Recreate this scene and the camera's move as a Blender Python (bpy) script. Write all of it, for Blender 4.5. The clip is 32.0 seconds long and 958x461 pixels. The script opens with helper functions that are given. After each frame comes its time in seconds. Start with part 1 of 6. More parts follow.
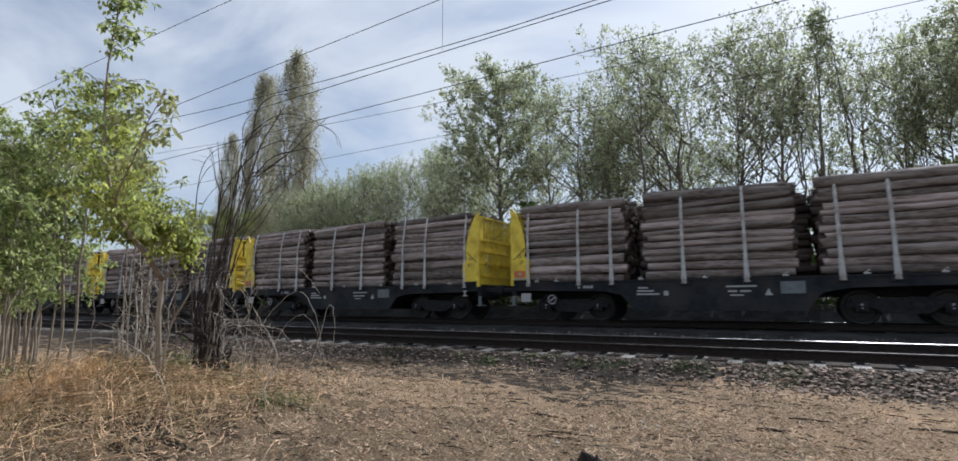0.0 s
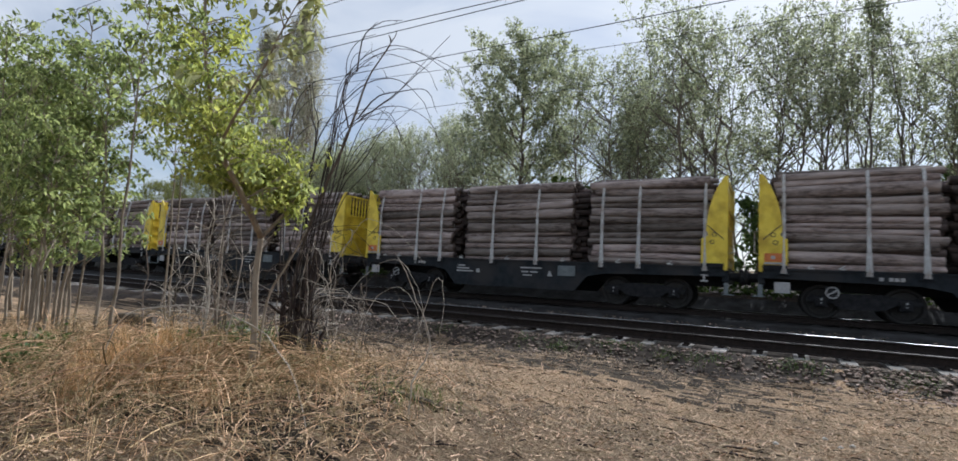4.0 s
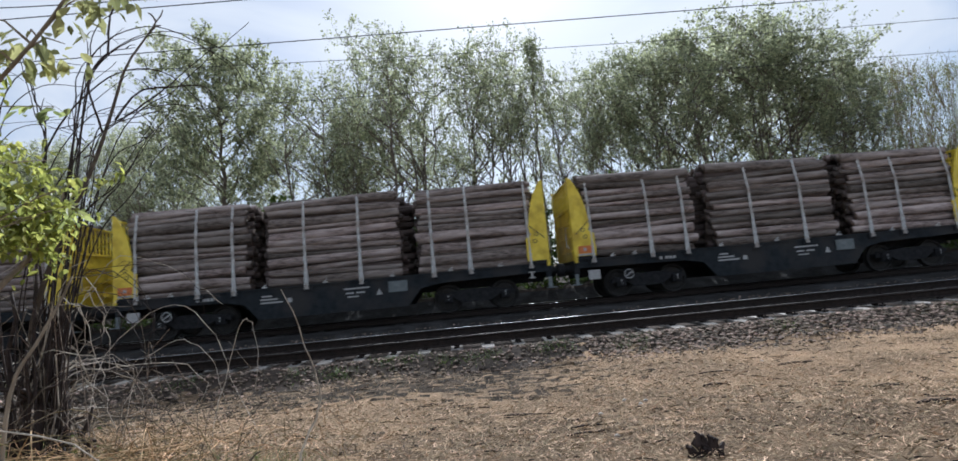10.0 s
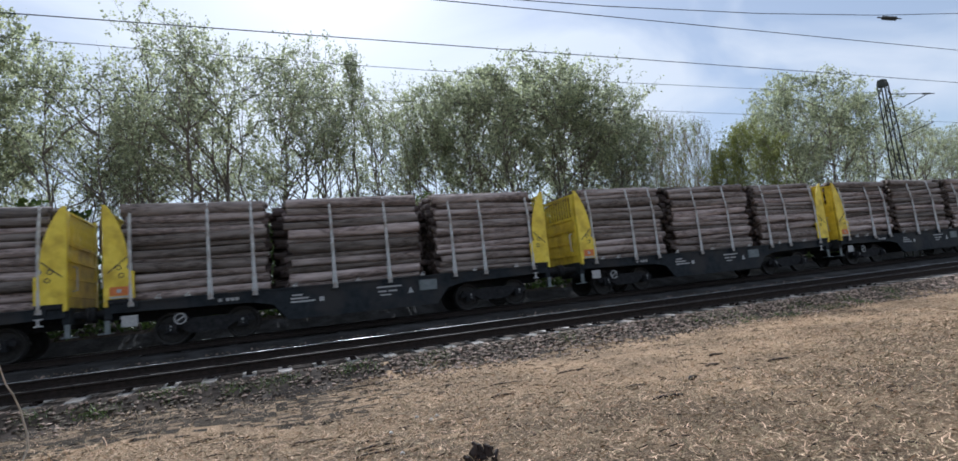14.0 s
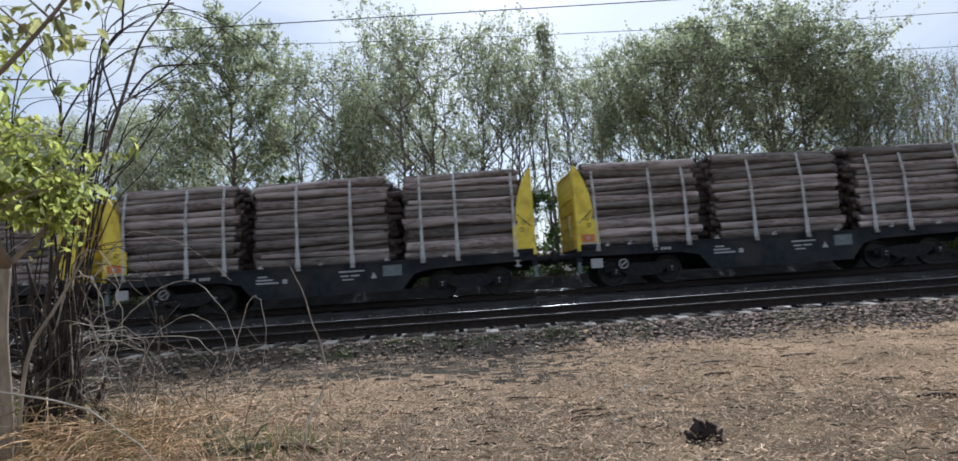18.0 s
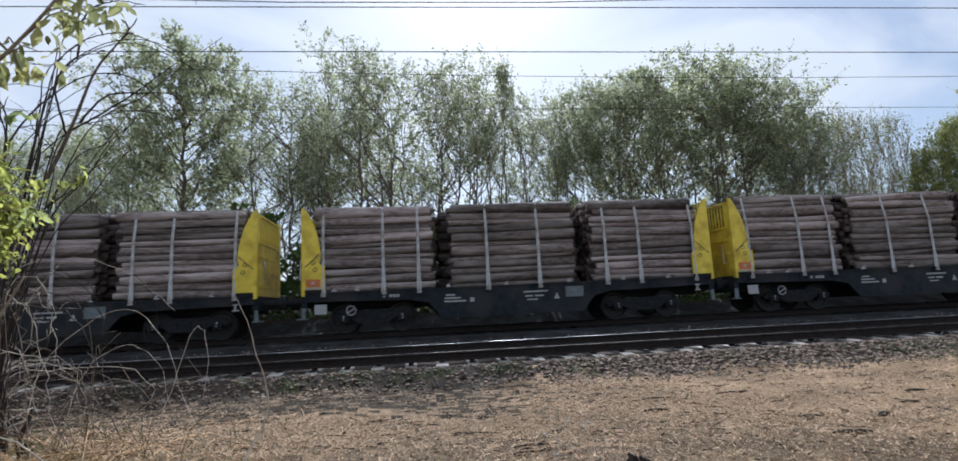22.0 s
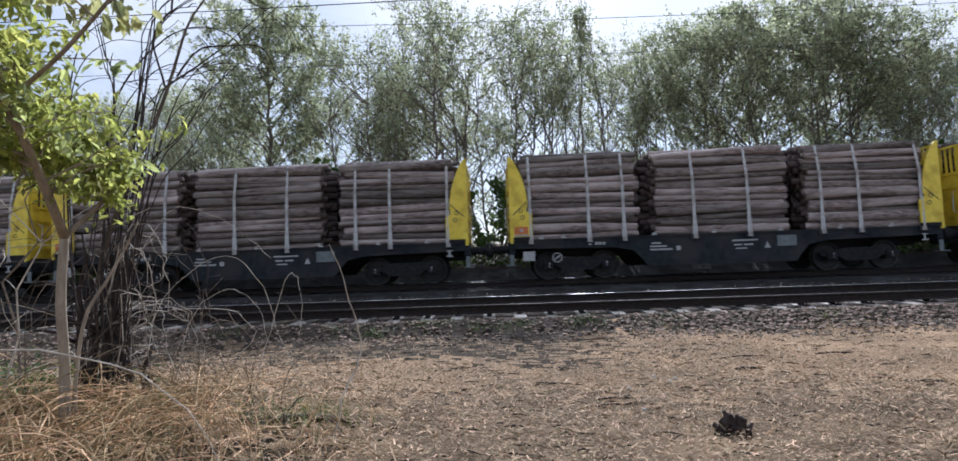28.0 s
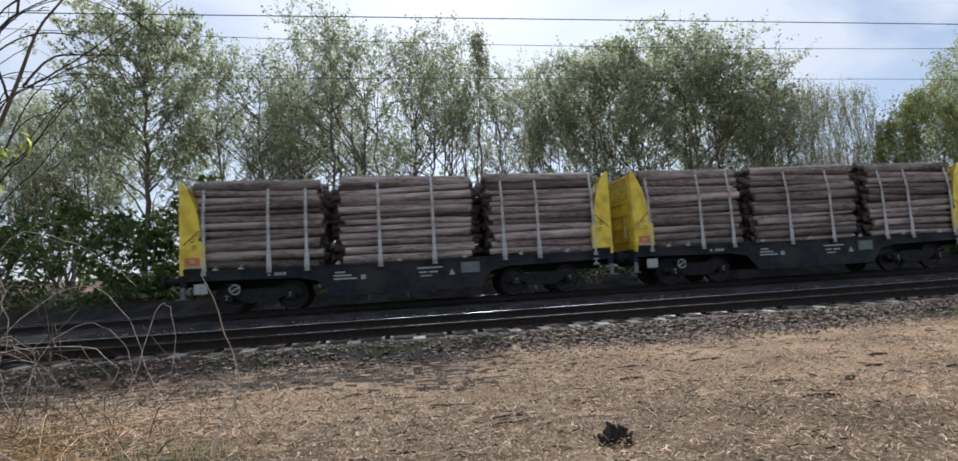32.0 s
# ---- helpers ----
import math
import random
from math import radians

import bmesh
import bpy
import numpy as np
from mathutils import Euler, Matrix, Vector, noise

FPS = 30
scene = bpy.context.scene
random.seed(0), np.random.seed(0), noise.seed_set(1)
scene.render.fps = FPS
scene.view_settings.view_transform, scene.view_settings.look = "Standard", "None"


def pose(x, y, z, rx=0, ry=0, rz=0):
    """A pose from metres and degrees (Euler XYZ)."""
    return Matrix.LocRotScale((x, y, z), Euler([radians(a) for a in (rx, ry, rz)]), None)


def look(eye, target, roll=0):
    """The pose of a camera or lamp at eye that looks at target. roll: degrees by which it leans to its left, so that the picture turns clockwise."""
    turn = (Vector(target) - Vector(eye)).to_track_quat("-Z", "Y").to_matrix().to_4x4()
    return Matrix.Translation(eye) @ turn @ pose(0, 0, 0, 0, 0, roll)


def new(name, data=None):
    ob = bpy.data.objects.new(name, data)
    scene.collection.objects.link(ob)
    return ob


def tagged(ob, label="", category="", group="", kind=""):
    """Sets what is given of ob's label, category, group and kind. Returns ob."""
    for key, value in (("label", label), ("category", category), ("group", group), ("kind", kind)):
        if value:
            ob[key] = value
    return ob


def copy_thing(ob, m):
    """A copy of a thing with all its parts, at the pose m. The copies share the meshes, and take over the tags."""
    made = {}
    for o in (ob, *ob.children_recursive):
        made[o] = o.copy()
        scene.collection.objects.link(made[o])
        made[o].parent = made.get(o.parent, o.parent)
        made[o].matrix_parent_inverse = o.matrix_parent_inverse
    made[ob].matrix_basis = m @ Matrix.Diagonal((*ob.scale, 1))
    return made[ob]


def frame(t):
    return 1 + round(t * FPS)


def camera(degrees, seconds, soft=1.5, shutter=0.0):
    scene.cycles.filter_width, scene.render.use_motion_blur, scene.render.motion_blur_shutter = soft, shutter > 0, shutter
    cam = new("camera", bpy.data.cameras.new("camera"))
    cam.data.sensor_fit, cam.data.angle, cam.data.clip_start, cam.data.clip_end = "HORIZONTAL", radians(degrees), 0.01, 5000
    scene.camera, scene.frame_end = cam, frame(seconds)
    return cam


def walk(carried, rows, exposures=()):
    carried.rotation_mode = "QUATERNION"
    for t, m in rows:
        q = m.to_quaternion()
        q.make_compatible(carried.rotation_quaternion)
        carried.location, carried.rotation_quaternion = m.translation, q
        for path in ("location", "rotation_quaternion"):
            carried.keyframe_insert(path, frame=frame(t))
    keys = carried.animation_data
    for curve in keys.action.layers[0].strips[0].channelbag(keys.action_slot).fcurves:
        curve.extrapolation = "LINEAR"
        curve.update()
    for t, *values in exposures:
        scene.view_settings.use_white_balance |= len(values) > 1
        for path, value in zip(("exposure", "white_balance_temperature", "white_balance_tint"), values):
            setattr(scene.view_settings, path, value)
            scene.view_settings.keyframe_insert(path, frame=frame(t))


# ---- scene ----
cam = camera(84.0, 32.0, soft=1.6, shutter=0.3)
METRES, EYE, TILT, LEAN, TURN = 5.05, 1.32, -1.856, 0.393, 30.403
ROWS = [
    (0.0, 0.0, 0.0, 0.0, -0.05, 9.75, -0.28),
    (0.5, -0.0606, 0.0417, -0.0001, -1.1, 9.38, 0.16),
    (1.0, -0.1183, 0.0894, 0.0051, -2.93, 9.71, 0.33),
    (1.5, -0.1778, 0.1229, 0.006, -4.57, 9.68, -1.75),
    (2.0, -0.2356, 0.1552, 0.0051, -5.42, 8.45, -4.03),
    (2.5, -0.2815, 0.2065, 0.0086, -4.96, 8.34, -2.31),
    (3.0, -0.3013, 0.2216, 0.0083, -2.37, 8.09, -2.8),
    (3.5, -0.3139, 0.2232, 0.0087, -1.46, 7.86, -3.16),
    (4.0, -0.3202, 0.2215, 0.0053, -1.58, 7.13, -3.45),
    (4.5, -0.3247, 0.2124, 0.0066, -1.85, 6.75, -4.03),
    (6.5, -0.367, 0.2253, 0.003, -2.78, 5.63, -2.24),
    (7.0, -0.3969, 0.2766, 0.0137, -8.49, 8.24, 0.68),
    (7.5, -0.4313, 0.3076, 0.0149, -17.08, 10.49, 0.33),
    (8.0, -0.4766, 0.2993, 0.0133, -24.03, 10.27, 3.6),
    (8.5, -0.4853, 0.3189, 0.0112, -38.28, 8.49, 9.92),
    (9.0, -0.4929, 0.3573, 0.0139, -39.63, 8.89, 11.96),
    (9.5, -0.536, 0.3613, 0.0182, -35.76, 8.01, 5.43),
    (10.0, -0.5387, 0.3612, 0.0162, -32.43, 8.32, 6.05),
    (10.5, -0.5373, 0.3618, 0.0156, -32.16, 8.19, 6.55),
    (11.0, -0.5418, 0.3622, 0.0168, -32.38, 8.09, 5.84),
    (11.5, -0.5431, 0.3614, 0.0164, -32.41, 8.56, 5.55),
    (12.0, -0.5413, 0.364, 0.0162, -32.5, 8.44, 5.38),
    (12.5, -0.5432, 0.3618, 0.0164, -32.52, 8.29, 5.7),
    (13.0, -0.5305, 0.3392, 0.0196, -37.98, 9.76, 6.07),
    (13.5, -0.5029, 0.3286, 0.0089, -52.12, 8.11, 7.65),
    (15.5, -0.5169, 0.3382, 0.0093, -48.13, 7.67, 3.1),
    (16.0, -0.5206, 0.3501, 0.0097, -42.39, 6.48, 5.38),
    (16.5, -0.525, 0.349, 0.0104, -38.22, 6.77, 5.87),
    (17.0, -0.5295, 0.3488, 0.011, -36.53, 6.77, 5.86),
    (17.5, -0.5355, 0.3496, 0.0125, -34.65, 6.81, 5.54),
    (18.0, -0.5418, 0.3551, 0.011, -31.85, 6.9, 4.58),
    (18.5, -0.5426, 0.3564, 0.0115, -30.39, 6.87, 4.38),
    (19.0, -0.545, 0.357, 0.0111, -29.02, 7.11, 4.68),
    (19.5, -0.5458, 0.359, 0.0116, -28.3, 6.98, 4.57),
    (20.0, -0.5458, 0.3599, 0.0126, -28.1, 6.89, 4.35),
    (20.5, -0.5501, 0.3574, 0.0146, -28.63, 7.85, 2.3),
    (21.0, -0.5529, 0.348, 0.0206, -29.73, 10.07, 4.66),
    (21.5, -0.5533, 0.3215, 0.0201, -31.37, 11.32, 5.75),
    (22.0, -0.549, 0.3207, 0.0135, -36.68, 10.06, 3.52),
    (22.5, -0.5464, 0.3258, 0.0147, -37.24, 7.64, 3.32),
    (23.0, -0.5417, 0.3332, 0.0106, -37.99, 6.33, 2.26),
    (23.5, -0.5433, 0.3429, 0.0142, -38.11, 9.52, 3.86),
    (24.0, -0.5464, 0.3516, 0.0095, -34.43, 9.71, 2.68),
    (24.5, -0.5427, 0.3526, 0.0084, -32.98, 7.79, 3.62),
    (25.0, -0.5472, 0.3497, 0.0111, -29.96, 6.37, 4.02),
    (25.5, -0.5493, 0.3512, 0.0111, -28.96, 6.24, 4.39),
    (27.5, -0.5487, 0.3558, 0.0086, -28.5, 5.71, 3.85),
    (28.0, -0.55, 0.3541, 0.0096, -28.91, 5.52, 2.56),
    (28.5, -0.5479, 0.3497, 0.0117, -30.48, 5.88, 2.42),
    (29.0, -0.5409, 0.3382, 0.011, -34.64, 6.08, 2.77),
    (29.5, -0.5383, 0.3363, 0.0109, -38.84, 6.57, 3.1),
    (30.0, -0.5372, 0.3392, 0.0117, -39.5, 6.5, 3.14),
    (30.5, -0.5368, 0.3387, 0.0111, -39.61, 6.38, 2.99),
    (31.0, -0.536, 0.3388, 0.0104, -39.68, 6.22, 3.35),
    (31.5, -0.5372, 0.3374, 0.0127, -39.34, 6.33, 4.37),
    (32.0, -0.5379, 0.3407, 0.0147, -39.26, 6.92, 4.28),
]
walk(cam, [(t, pose(0, 0, EYE, TILT, LEAN, TURN) @ pose(METRES * x, METRES * y, METRES * z, 90 + pitch, roll, yaw)) for t, x, y, z, yaw, pitch, roll in ROWS], exposures=[(0.0, 0.19, 5790.0, 8.5), (5.0, 0.24, 5820.0, 8.5), (7.0, 0.35, 6070.0, 9.5), (9.0, 0.26, 5740.0, 8.5), (18.0, 0.28, 5590.0, 8.5), (25.0, 0.31, 5620.0, 10.0), (28.0, 0.40, 5560.0, 12.0), (30.0, 0.33, 5650.0, 10.5), (32.0, 0.30, 5730.0, 9.5)])

# ---- light ----
SUN_AZ, SUN_EL = 7.8, 40.0
world = bpy.data.worlds.new("sky_world")
scene.world = world
world.use_nodes = True
wn, wl = world.node_tree.nodes, world.node_tree.links
wn.clear()
sky = wn.new("ShaderNodeTexSky")
sky.sky_type, sky.sun_disc = "NISHITA", False
sky.sun_elevation, sky.sun_rotation = radians(SUN_EL), radians(SUN_AZ)
sky.air_density, sky.dust_density, sky.ozone_density = 1.0, 1.0, 1.0
wtc = wn.new("ShaderNodeTexCoord")
wmap = wn.new("ShaderNodeMapping")
wmap.inputs["Scale"].default_value = (1.0, 2.2, 3.0)
wmap.inputs["Rotation"].default_value = (0.2, 0.5, 0.6)
wnoise = wn.new("ShaderNodeTexNoise")
wnoise.inputs["Scale"].default_value, wnoise.inputs["Detail"].default_value, wnoise.inputs["Distortion"].default_value = 1.6, 7.0, 0.6
wramp = wn.new("ShaderNodeValToRGB")
wramp.color_ramp.elements[0].position, wramp.color_ramp.elements[0].color = 0.42, (0.36, 0.36, 0.36, 1)
wramp.color_ramp.elements[1].position, wramp.color_ramp.elements[1].color = 0.60, (0.9, 0.9, 0.9, 1)
wcloud = wn.new("ShaderNodeMix")
wcloud.data_type = "RGBA"
wdot = wn.new("ShaderNodeVectorMath")
wdot.operation = "DOT_PRODUCT"
wdot.inputs[1].default_value = (math.sin(radians(SUN_AZ)) * math.cos(radians(SUN_EL)), math.cos(radians(SUN_AZ)) * math.cos(radians(SUN_EL)), math.sin(radians(SUN_EL)))
wpos = wn.new("ShaderNodeMath")
wpos.operation = "MAXIMUM"
wpos.inputs[1].default_value = 0.0
wpow = wn.new("ShaderNodeMath")
wpow.operation = "POWER"
wpow.inputs[1].default_value = 7.0
wglow = wn.new("ShaderNodeMix")
wglow.data_type = "RGBA"
wglow.inputs[6].default_value = (8.0, 8.08, 8.35, 1)
wglow.inputs[7].default_value = (10.6, 10.55, 10.4, 1)
wbg = wn.new("ShaderNodeBackground")
wbg.inputs["Strength"].default_value = 0.082
wout = wn.new("ShaderNodeOutputWorld")
wl.new(wtc.outputs["Generated"], wmap.inputs["Vector"])
wl.new(wmap.outputs["Vector"], wnoise.inputs["Vector"])
wl.new(wnoise.outputs["Fac"], wramp.inputs["Fac"])
wl.new(wramp.outputs["Color"], wcloud.inputs[0])
wl.new(wtc.outputs["Generated"], wdot.inputs[0])
wl.new(wdot.outputs["Value"], wpos.inputs[0])
wl.new(wpos.outputs["Value"], wpow.inputs[0])
wl.new(wpow.outputs["Value"], wglow.inputs[0])
wl.new(wglow.outputs[2], wcloud.inputs[7])
wl.new(sky.outputs["Color"], wcloud.inputs[6])
wl.new(wcloud.outputs[2], wbg.inputs["Color"])
wl.new(wbg.outputs["Background"], wout.inputs["Surface"])

sun = new("sun", bpy.data.lights.new("sun", "SUN"))
sun.data.energy, sun.data.angle, sun.data.color = 5.0, radians(0.55), (1.0, 0.965, 0.92)
sun_from = Vector((math.sin(radians(SUN_AZ)) * math.cos(radians(SUN_EL)), math.cos(radians(SUN_AZ)) * math.cos(radians(SUN_EL)), math.sin(radians(SUN_EL))))
sun.matrix_world = look(sun_from * 80, (0, 0, 0))

# ---- materials ----
def material(name, dark, light, size=8.0, rough=0.8, bump=0.3, metal=0.0, vary=0.0, island=0.0, stretch=(1, 1, 1), stain=None, stain_size=1.5, sheer=0.0, spec=0.4, relief=0.02):
    """Two-scale noise colour between dark and light, with bump; vary: brightness spread per object, island: per loose piece; sheer: share of light let sheer."""
    m = bpy.data.materials.new(name)
    m.use_nodes = True
    nt = m.node_tree
    n, l = nt.nodes, nt.links
    b = n["Principled BSDF"]
    tc, mp = n.new("ShaderNodeTexCoord"), n.new("ShaderNodeMapping")
    mp.inputs["Scale"].default_value = stretch
    l.new(tc.outputs["Object"], mp.inputs["Vector"])
    t1 = n.new("ShaderNodeTexNoise")
    t1.inputs["Scale"].default_value, t1.inputs["Detail"].default_value, t1.inputs["Roughness"].default_value = size, 6.0, 0.65
    l.new(mp.outputs["Vector"], t1.inputs["Vector"])
    r = n.new("ShaderNodeValToRGB")
    r.color_ramp.elements[0].position, r.color_ramp.elements[0].color = 0.32, (*dark, 1)
    r.color_ramp.elements[1].position, r.color_ramp.elements[1].color = 0.68, (*light, 1)
    l.new(t1.outputs["Fac"], r.inputs["Fac"])
    colour = r.outputs["Color"]
    if stain:
        t2, r2, mx = n.new("ShaderNodeTexNoise"), n.new("ShaderNodeValToRGB"), n.new("ShaderNodeMix")
        t2.inputs["Scale"].default_value, t2.inputs["Detail"].default_value = stain_size, 5.0
        l.new(mp.outputs["Vector"], t2.inputs["Vector"])
        r2.color_ramp.elements[0].position, r2.color_ramp.elements[1].position = 0.45, 0.68
        l.new(t2.outputs["Fac"], r2.inputs["Fac"])
        mx.data_type = "RGBA"
        mx.inputs[7].default_value = (*stain, 1)
        l.new(r2.outputs["Color"], mx.inputs[0])
        l.new(colour, mx.inputs[6])
        colour = mx.outputs[2]
    if vary or island:
        if island:
            src = n.new("ShaderNodeNewGeometry").outputs["Random Per Island"]
        else:
            src = n.new("ShaderNodeObjectInfo").outputs["Random"]
        mr, hs = n.new("ShaderNodeMapRange"), n.new("ShaderNodeHueSaturation")
        k = vary or island
        mr.inputs["To Min"].default_value, mr.inputs["To Max"].default_value = 1 - k, 1 + k
        l.new(src, mr.inputs["Value"])
        l.new(mr.outputs["Result"], hs.inputs["Value"])
        mr2 = n.new("ShaderNodeMapRange")
        mr2.inputs["To Min"].default_value, mr2.inputs["To Max"].default_value = 0.5 + 0.03 * k, 0.5 - 0.03 * k
        l.new(src, mr2.inputs["Value"])
        l.new(mr2.outputs["Result"], hs.inputs["Hue"])
        l.new(colour, hs.inputs["Color"])
        colour = hs.outputs["Color"]
    l.new(colour, b.inputs["Base Color"])
    b.inputs["Roughness"].default_value, b.inputs["Metallic"].default_value = rough, metal
    b.inputs["Specular IOR Level"].default_value = spec
    if bump:
        bp = n.new("ShaderNodeBump")
        bp.inputs["Strength"].default_value, bp.inputs["Distance"].default_value = bump, relief
        l.new(t1.outputs["Fac"], bp.inputs["Height"])
        l.new(bp.outputs["Normal"], b.inputs["Normal"])
    if sheer:
        tr, ms = n.new("ShaderNodeBsdfTranslucent"), n.new("ShaderNodeMixShader")
        ms.inputs["Fac"].default_value = sheer
        l.new(colour, tr.inputs["Color"])
        l.new(b.outputs["BSDF"], ms.inputs[1])
        l.new(tr.outputs["BSDF"], ms.inputs[2])
        l.new(ms.outputs["Shader"], n["Material Output"].inputs["Surface"])
    return m


SOIL = material("sandy_soil", (0.085, 0.058, 0.036), (0.39, 0.27, 0.165), 30.0, 0.95, 1.0, relief=0.05, stain=(0.43, 0.293, 0.177), stain_size=0.7, spec=0.15)
HUMUS = material("humus_soil", (0.055, 0.038, 0.025), (0.265, 0.187, 0.118), 30.0, 0.95, 1.0, relief=0.06, stain=(0.30, 0.21, 0.13), stain_size=0.9, spec=0.15)
# dark soil; its near-black tone also paints shade under the plants
DARK_SOIL_SHADE = material("dark_soil_shade", (0.010, 0.008, 0.005), (0.06, 0.045, 0.03), 24.0, 0.95, 1.0, relief=0.06, stain=(0.085, 0.06, 0.04), stain_size=1.6, spec=0.12)
CHALK = material("white_chip", (0.5, 0.48, 0.44), (0.66, 0.64, 0.6), 30.0, 0.9, 0.2)
LITTER = material("straw_litter", (0.24, 0.165, 0.095), (0.58, 0.44, 0.28), 6.0, 0.85, 0.0, island=0.7, spec=0.2)
# dirty brown-black bed; its dark tone also paints shadow between the shoulder stones
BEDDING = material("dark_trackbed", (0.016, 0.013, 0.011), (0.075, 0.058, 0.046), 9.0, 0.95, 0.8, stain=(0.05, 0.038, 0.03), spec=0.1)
# grey bed with the train's shadow put into the colour
BED_GREY_SHADE = material("shaded_grey_trackbed", (0.012, 0.012, 0.012), (0.042, 0.040, 0.038), 11.0, 0.95, 0.9, stain=(0.058, 0.057, 0.057), spec=0.1)
STONE = material("ballast_stone", (0.075, 0.057, 0.044), (0.35, 0.272, 0.205), 7.0, 0.9, 0.2, island=0.75, spec=0.3)
CONCRETE = material("sleeper_concrete", (0.16, 0.15, 0.138), (0.33, 0.31, 0.285), 11.0, 0.9, 0.3, vary=0.5, stain=(0.17, 0.14, 0.11), stain_size=3.0)
RAIL_SIDE = material("rail_rust", (0.012, 0.010, 0.009), (0.035, 0.026, 0.022), 14.0, 0.9, 0.4, spec=0.2)
RAIL_DULL = material("rail_dull", (0.012, 0.011, 0.010), (0.075, 0.07, 0.066), 3.0, 0.65, 0.05, metal=1.0, stretch=(0.15, 1, 1))
RAIL_TOP = material("rail_polished", (0.30, 0.30, 0.31), (0.42, 0.42, 0.43), 20.0, 0.42, 0.02, metal=1.0)
BARK_LOG = material("log_bark", (0.055, 0.042, 0.036), (0.30, 0.248, 0.222), 11.0, 0.9, 1.0, vary=0.5, stretch=(1.5, 2.5, 2.5), stain=(0.37, 0.318, 0.292), stain_size=2.2, spec=0.2)
LOG_END = material("log_cut_end", (0.07, 0.052, 0.042), (0.16, 0.12, 0.095), 9.0, 0.85, 0.2, vary=0.3)
# log bark again, darkened for the shade between and behind the outer logs
BARK_CORE_SHADE = material("log_bark_inner_shade", (0.055, 0.043, 0.04), (0.165, 0.13, 0.118), 4.0, 0.9, 0.5, island=0.4, stretch=(0.35, 3, 3), spec=0.2)
YELLOW = material("yellow_paint", (0.70, 0.52, 0.035), (0.83, 0.66, 0.075), 3.0, 0.45, 0.05, stain=(0.50, 0.35, 0.03), stain_size=2.2)
STEEL = material("stake_steel", (0.45, 0.46, 0.46), (0.68, 0.69, 0.68), 9.0, 0.55, 0.1, stain=(0.25, 0.2, 0.16), stain_size=2.0)
FRAME = material("frame_paint", (0.010, 0.013, 0.016), (0.025, 0.031, 0.037), 5.0, 0.75, 0.15, stain=(0.038, 0.037, 0.037), stain_size=1.2, spec=0.22)
UNDER = material("bogie_grime", (0.011, 0.012, 0.014), (0.034, 0.034, 0.036), 10.0, 0.85, 0.4, spec=0.2)
TREAD = material("wheel_steel", (0.014, 0.0135, 0.013), (0.040, 0.038, 0.036), 14.0, 0.6, 0.1, metal=0.3)
WHITE = material("white_marking", (0.30, 0.30, 0.30), (0.47, 0.47, 0.46), 20.0, 0.7, 0.0)
ORANGE = material("orange_placard", (0.50, 0.14, 0.03), (0.62, 0.21, 0.06), 8.0, 0.5, 0.0)
PANEL = material("grey_panel", (0.11, 0.13, 0.135), (0.18, 0.205, 0.21), 8.0, 0.6, 0.05)
DARKMARK = material("dark_marking", (0.03, 0.03, 0.03), (0.06, 0.06, 0.05), 20.0, 0.7, 0.0)
WIRE = material("wire_copper", (0.04, 0.045, 0.045), (0.08, 0.085, 0.08), 20.0, 0.6, 0.0, metal=0.5)
MAST = material("mast_steel", (0.03, 0.035, 0.03), (0.075, 0.08, 0.07), 12.0, 0.7, 0.1)
BARK_TREE = material("tree_bark", (0.10, 0.085, 0.07), (0.25, 0.21, 0.175), 12.0, 0.95, 0.5, stretch=(1, 1, 0.3), spec=0.15)
LEAF_GREEN = material("spring_leaf", (0.25, 0.28, 0.17), (0.43, 0.46, 0.285), 2.0, 0.5, 0.0, island=0.55, sheer=0.66)
LEAF_YELLOW = material("young_yellow_leaf", (0.165, 0.185, 0.058), (0.29, 0.31, 0.105), 2.0, 0.55, 0.0, island=0.35, sheer=0.55)
LEAF_POPLAR = material("poplar_leaf", (0.30, 0.30, 0.21), (0.47, 0.46, 0.34), 2.0, 0.6, 0.0, island=0.35, sheer=0.6)
LEAF_MAPLE = material("maple_leaf", (0.27, 0.31, 0.065), (0.46, 0.48, 0.14), 3.0, 0.5, 0.0, island=0.45, sheer=0.66)
LEAF_FRESH = material("fresh_leaf", (0.20, 0.25, 0.085), (0.40, 0.45, 0.18), 3.0, 0.4, 0.0, island=0.55, sheer=0.68)
LEAF_PALE = material("pale_maple_leaf", (0.26, 0.28, 0.12), (0.44, 0.44, 0.20), 3.0, 0.5, 0.0, island=0.45, sheer=0.5)
LEAF_DEEP = material("deep_leaf", (0.055, 0.10, 0.022), (0.12, 0.17, 0.045), 3.0, 0.5, 0.0, island=0.4, sheer=0.45)
BARK_PALE = material("sapling_bark", (0.17, 0.135, 0.10), (0.36, 0.30, 0.23), 16.0, 0.9, 0.4, stretch=(1, 1, 0.3), spec=0.2)
CANE = material("briar_cane", (0.02, 0.014, 0.013), (0.06, 0.044, 0.038), 12.0, 0.8, 0.3, spec=0.25)
CANE_BROWN = material("leaning_bark", (0.06, 0.045, 0.035), (0.15, 0.12, 0.095), 14.0, 0.9, 0.4, spec=0.2)
